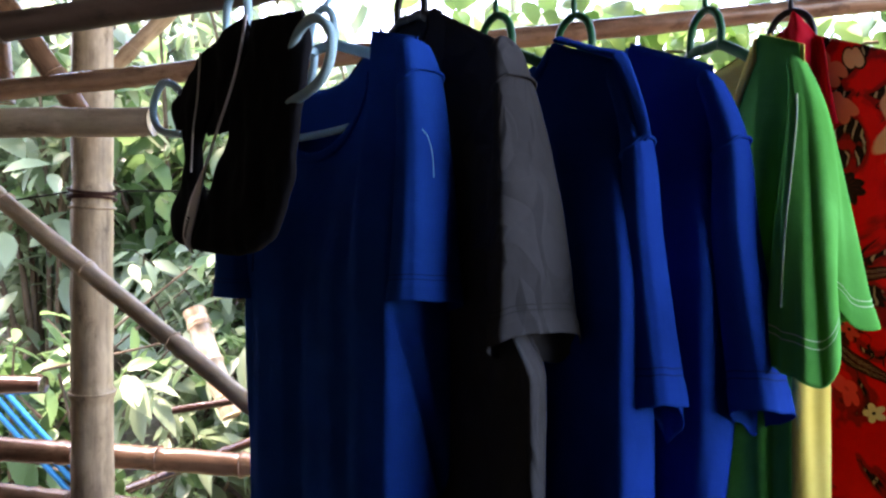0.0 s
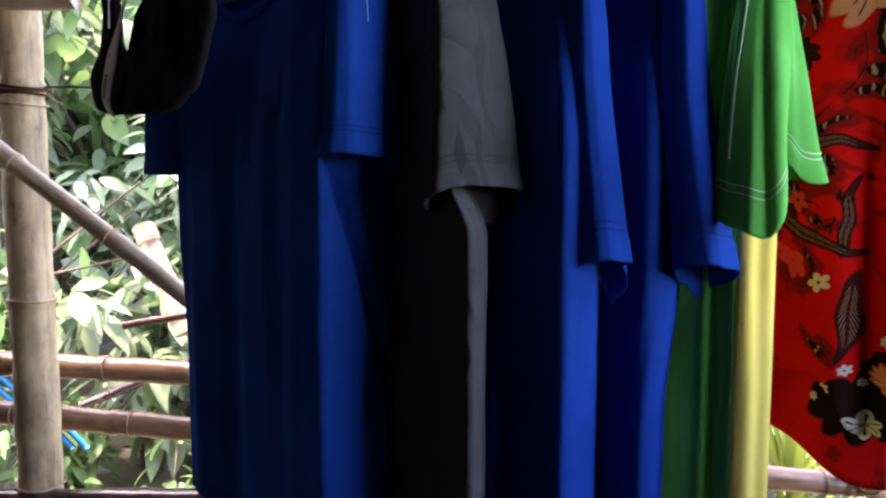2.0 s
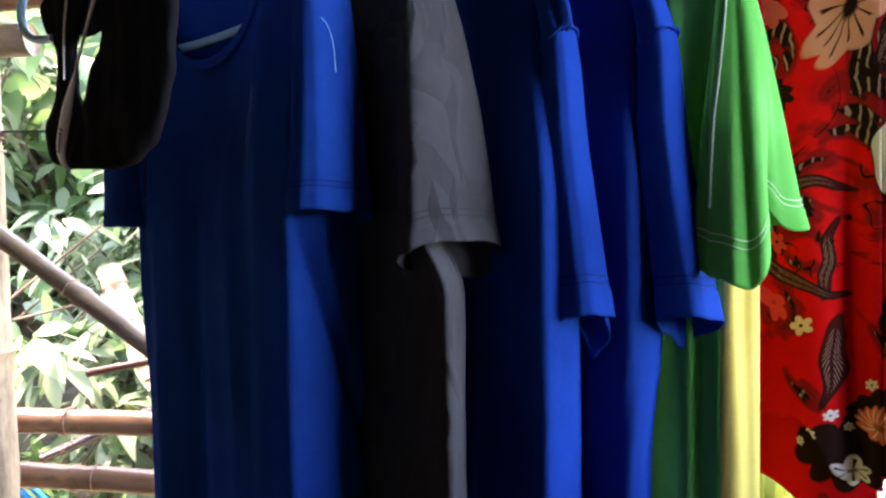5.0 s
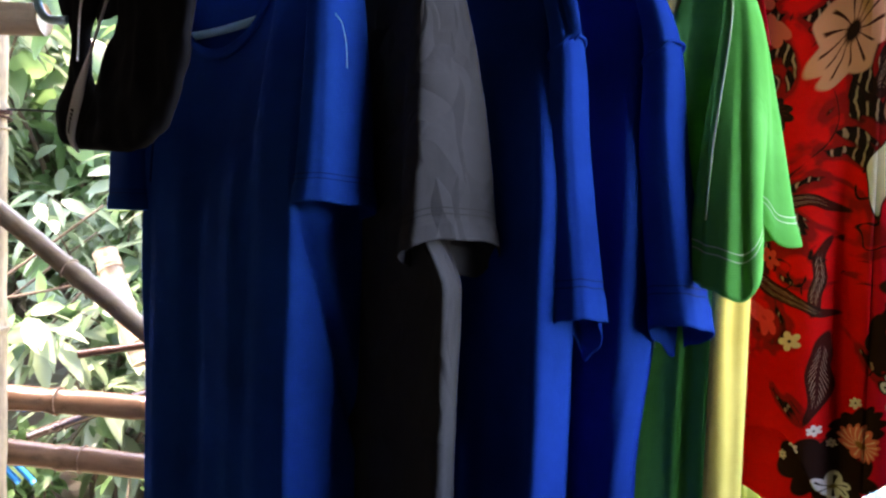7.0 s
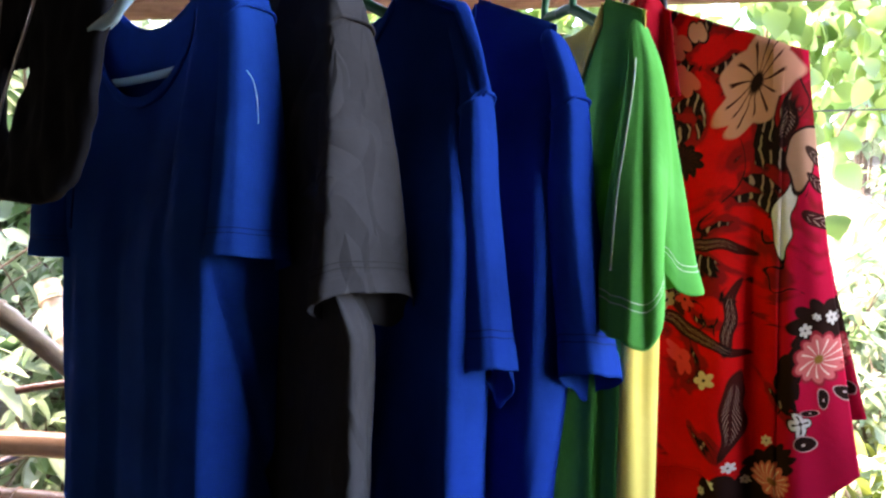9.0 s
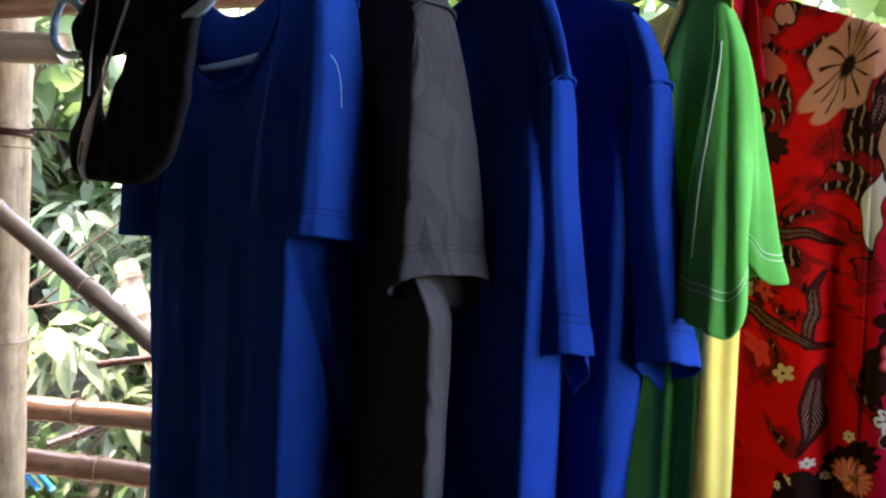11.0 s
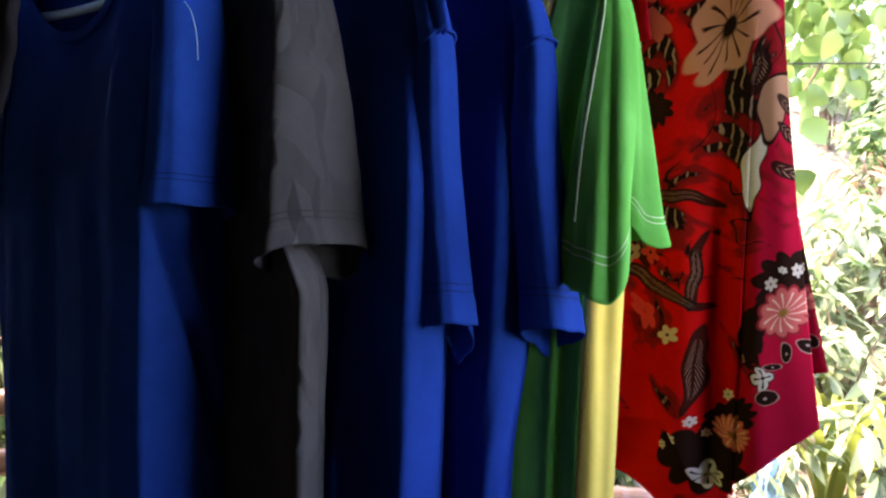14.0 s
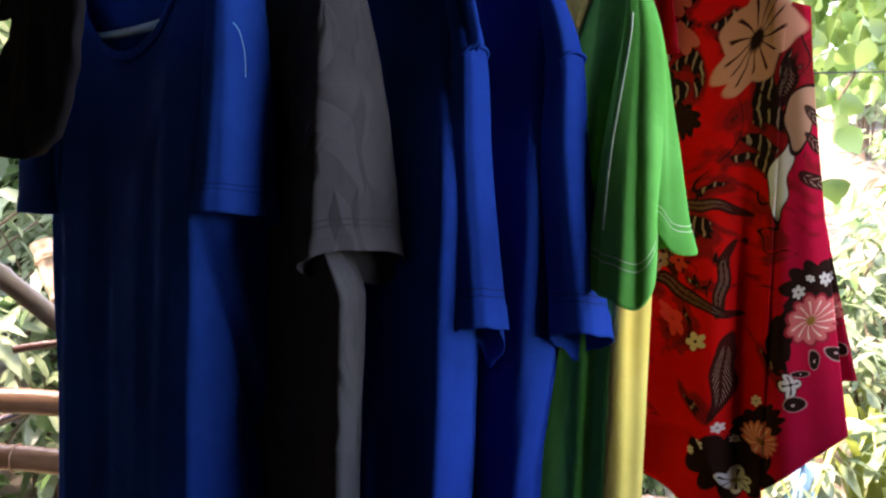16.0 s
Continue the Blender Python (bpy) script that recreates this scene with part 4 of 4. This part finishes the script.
def shrub(label, at, seed, height, spread, stems, leaves, size, ratio, material, droop=0.4, pinnate=False):
    rnd = random.Random(seed)
    root = tagged(new("shrub"), label, "shrub", "undergrowth on the slope")
    lv, st = bmesh.new(), []
    for k in range(stems):
        az, out = rnd.uniform(0, 6.28), spread * rnd.uniform(0.3, 1.0)
        h = height * rnd.uniform(0.6, 1.0)
        tip = Vector((out * math.cos(az), out * math.sin(az), h))
        pts = [Vector((0.05 * math.cos(az), 0.05 * math.sin(az), -0.05)), Vector((tip.x * 0.25, tip.y * 0.25, h * 0.45)), Vector((tip.x * 0.6, tip.y * 0.6, h * 0.8)), tip]
        st.append(pts)
        for j in range(leaves):
            t = rnd.uniform(0.22, 1.0)
            p = spline(pts, t)
            a2 = rnd.uniform(0, 6.28)
            off = Vector((math.cos(a2), math.sin(a2), rnd.uniform(-0.2, 0.5))) * rnd.uniform(0.02, 0.16 * spread / 0.5)
            L = size * rnd.uniform(0.6, 1.25)
            M = Matrix.Translation(p + off) @ Euler((rnd.gauss(-droop, 0.35), rnd.gauss(0, 0.35), a2 - 1.57)).to_matrix().to_4x4()
            leaf_faces(lv, M, L, L * ratio * rnd.uniform(0.8, 1.2))
    for pts in st:
        part("stem", sweep(pts, lambda t: 0.011 * (1.15 - t), 6, 12, 1.0, (0, 1, 0)), STEM, root)
    part("leaves", lv, material, root, "", True)
    root.matrix_world = pose(*at)
    return root


def strap_plant(label, at, seed, n, length, width, material):
    rnd = random.Random(seed)
    root = tagged(new("strap_leaved_plant"), label, "plant", "strap-leaved plants")
    for k in range(n):
        bm = bmesh.new()
        az, L, lean = rnd.uniform(0, 6.28), length * rnd.uniform(0.6, 1.1), rnd.uniform(0.3, 1.0)
        d = Vector((math.cos(az), math.sin(az), 0))
        side = Vector((-d.y, d.x, 0))
        pts = [d * 0.03, d * L * 0.25 * lean + Vector((0, 0, L * 0.5)), d * L * 0.6 * lean + Vector((0, 0, L * (0.85 - 0.2 * lean))), d * L * 0.95 * lean + Vector((0, 0, L * (0.95 - 0.75 * lean)))]
        prev = None
        for j in range(9):
            t = j / 8
            c, w = spline(pts, t), width * (0.35 + 1.3 * t * (1 - t) * 2) * (1 - t ** 4 * 0.95)
            row = [bm.verts.new(c + side * w * q + Vector((0, 0, abs(q) * w * 0.4))) for q in (-0.5, 0, 0.5)]
            if prev:
                for i in (0, 1):
                    bm.faces.new((prev[i], prev[i + 1], row[i + 1], row[i]))
            prev = row
        part("leaf", bm, material, root)
    root.matrix_world = pose(*at)
    return root


def vine(label, pts, seed, n, size, spread, material):
    rnd = random.Random(seed)
    root = tagged(new("climbing_vine"), label, "vine", "vines under the eaves")
    bm = bmesh.new()
    for k in range(n):
        p = spline(pts, rnd.random()) + Vector((rnd.gauss(0, spread), rnd.gauss(0, spread), rnd.gauss(0, spread)))
        L = size * rnd.uniform(0.6, 1.2)
        M = Matrix.Translation(p) @ Euler((rnd.gauss(-1.1, 0.35), rnd.gauss(0, 0.4), rnd.gauss(3.14, 0.9))).to_matrix().to_4x4()
        leaf_faces(bm, M, L, L * 0.95, 0.2, 0.3)
    part("leaves", bm, material, root)
    part("stem", sweep(pts, 0.006, 6, 50, 1.0, (0, 1, 0), True, 0.3), STEM, root)
    return root


build_ground()


def build_plants():
    kinds = [
        ("broad-leaved green shrub on the slope", 1, 1.2, 0.55, 9, 34, 0.155, 0.42, LEAF),
        ("pale glossy shrub with long leaves", 2, 1.0, 0.6, 9, 30, 0.20, 0.32, LEAFPALE),
        ("low dark green bush with small leaves", 3, 0.8, 0.5, 9, 40, 0.11, 0.5, LEAFDARK),
        ("tall leafy shrub catching the sun", 4, 1.8, 0.7, 10, 44, 0.15, 0.40, LEAFPALE),
        ("reddish-leaved shrub with dry twigs", 5, 1.0, 0.5, 9, 26, 0.13, 0.35, LEAFRED),
    ]
    protos = []
    rnd = random.Random(21)
    for k, (label, seed, h, sp, stn, lv, size, ratio, m) in enumerate(kinds):
        x, y = (-1.9 + 0.75 * k, 3.1 + 0.2 * (k % 3))
        protos.append(shrub(label, (x, y, hill(x, y)), seed, h, sp, stn, lv, size, ratio, m))
    for row, (y0, n, x0, x1) in enumerate(((2.75, 10, -2.4, 3.4), (3.5, 14, -3.4, 4.4), (4.4, 16, -4.4, 5.4), (5.6, 18, -5.6, 6.8), (7.2, 18, -7, 8.5), (9.5, 20, -9, 11), (12.5, 20, -12, 14))):
        for k in range(n):
            x = x0 + (x1 - x0) * (k + rnd.uniform(0.1, 0.9)) / n
            y = y0 + rnd.uniform(-0.3, 0.4)
            if row > 2 and -0.24 < x / y < 0.06:
                continue
            if row == 1 and 0.46 < x / y < 0.80:
                continue
            kind = rnd.choice((0, 0, 1, 1, 2, 2, 3, 3, 4) if row else (0, 1, 2, 2, 0))
            turn, grown = rnd.uniform(0, 360), rnd.uniform(0.8, 1.25)
            # a sunlit clearing on the slope
            if row > 1 and 0.46 < x / y < 0.80 and k % 4:
                continue
            c = copy_thing(protos[kind], pose(x, y, hill(x, y) - (0.25 if row == 0 else 0), 0, 0, turn))
            c.scale = [grown * (1 + 0.10 * row) * (0.7 if row == 0 else 1)] * 3
    for x, y, k, sc in ((-2.3, 4.2, 3, 1.7), (-1.75, 4.6, 0, 2.1), (-1.3, 5.0, 3, 1.6), (-2.9, 5.0, 3, 2.1), (-0.95, 3.9, 1, 1.3), (-3.4, 5.6, 0, 2.6), (-2.2, 6.2, 3, 2.2), (1.5, 3.1, 2, 0.6), (2.0, 3.6, 2, 0.5), (2.7, 4.3, 4, 0.6), (3.2, 4.2, 0, 0.8), (1.2, 3.0, 2, 0.7)):
        c = copy_thing(protos[k], pose(x, y, hill(x, y), 0, 0, 70 * x))
        c.scale = [sc] * 3
    for x, y, s in ((1.55, 2.7, 1), (1.95, 2.9, 2), (2.4, 2.75, 3), (2.9, 3.3, 4)):
        strap_plant("yellow-green plant with long arching strap leaves", (x, y, hill(x, y)), s, 20, 0.75, 0.045, LEAFYELLOW)
    vine("vine with heart-shaped leaves along the eaves", [(0.0, 2.35, 2.24), (0.6, 2.35, 2.16), (1.2, 2.4, 2.18), (2.1, 2.5, 2.28)], 5, 420, 0.10, 0.10, LEAFVINE)
    vine("vine with heart-shaped leaves hanging by the porch", [(1.55, 2.35, 2.4), (1.5, 2.3, 2.1), (1.62, 2.35, 1.8), (1.6, 2.4, 1.5)], 6, 130, 0.10, 0.10, LEAFVINE)
    vine("vine with heart-shaped leaves hanging by the porch", [(2.1, 2.6, 2.5), (2.15, 2.6, 2.2), (2.0, 2.6, 1.9)], 7, 150, 0.10, 0.14, LEAFVINE)


build_plants()


def build_clutter():
    pole("bamboo_stump", (-1.02, 2.9, 1.25), (-0.82, 2.75, 0.85), 0.045, TAN, "cut length of tan bamboo leaning in the bushes", 3)
    pole("dark_branch", (-0.95, 2.5, 0.93), (-0.2, 2.4, 1.07), 0.014, DARKWOOD, "thin dark fallen branch behind the railing", 3)
    pole("dark_branch", (-1.15, 2.6, 0.62), (-0.35, 2.3, 0.98), 0.018, DARKWOOD, "thin dark fallen branch behind the railing", 3)
    rnd = random.Random(3)
    for k in range(14):
        a = Vector((rnd.uniform(-2.4, -1.2), rnd.uniform(2.7, 3.4), rnd.uniform(0.5, 1.1)))
        b = a + Vector((rnd.uniform(-0.5, 0.5), rnd.uniform(-0.1, 0.2), rnd.uniform(-0.3, 0.4)))
        pole("dry_twig", a, b, 0.007, STEM, "thin grey dry twig in the undergrowth", 3, 0.6, "twig", "dry twigs")
    for k in range(3):
        x = -1.50 + 0.045 * k
        tagged(part("blue_pipe", sweep([(x - 0.2, 2.5, 1.07), (x, 2.46, 0.88), (x + 0.2, 2.43, 0.69), (x + 0.36, 2.41, 0.53)], 0.010, 10, 30), BLUEPL, None), "bright blue plastic pipe behind the railing", "pipe", "blue pipes")
    pole("dark_timber", (-2.2, 2.4, 1.04), (-1.35, 2.4, 1.04), 0.035, DARKWOOD, "dark wet piece of timber behind the railing", 2)

    pole("bamboo_stub", (-0.376, 1.935, 0.08), (-0.376, 1.935, 0.615), 0.036, POST, "short golden bamboo stub standing behind the bench", 2, 0.97)


def build_bag():
    """A crumpled plastic bag dropped among the plants."""
    root = tagged(new("plastic_bag"), "crumpled pale blue plastic bag lying among strap leaves", "bag")
    root.matrix_world = pose(1.97, 2.62, hill(1.97, 2.62), 0, 0, 20)

    def skin(s, t):
        a = 2 * math.pi * s
        r = (0.075 - 0.03 * t) * (1 - 0.75 * smooth((t - 0.8) * 5)) * (0.25 + 0.75 * smooth(t * 6))
        z = 0.42 * t
        n = noise.noise(Vector((math.cos(a) * 1.6, math.sin(a) * 1.6, t * 5))) + 0.5 * noise.noise(Vector((math.cos(a) * 4, math.sin(a) * 4, t * 11)))
        return Vector(((r + 0.035 * n) * math.cos(a), (0.7 * r + 0.03 * n) * math.sin(a), z + 0.02 * n))
    thicken(part("film", sheet(skin, 48, 36, True), BAGFILM, root), 0.0008)
    for k in (-1, 1):
        part("handle", sweep([(0.025 * k, 0, 0.39), (0.045 * k, 0.01, 0.45), (0.03 * k, 0.02, 0.50), (0.015 * k, 0.01, 0.46), (0.01 * k, 0, 0.39)], 0.006, 6, 24, 0.4, (0, 1, 0)), BAGFILM, root)


build_clutter()
build_bag()
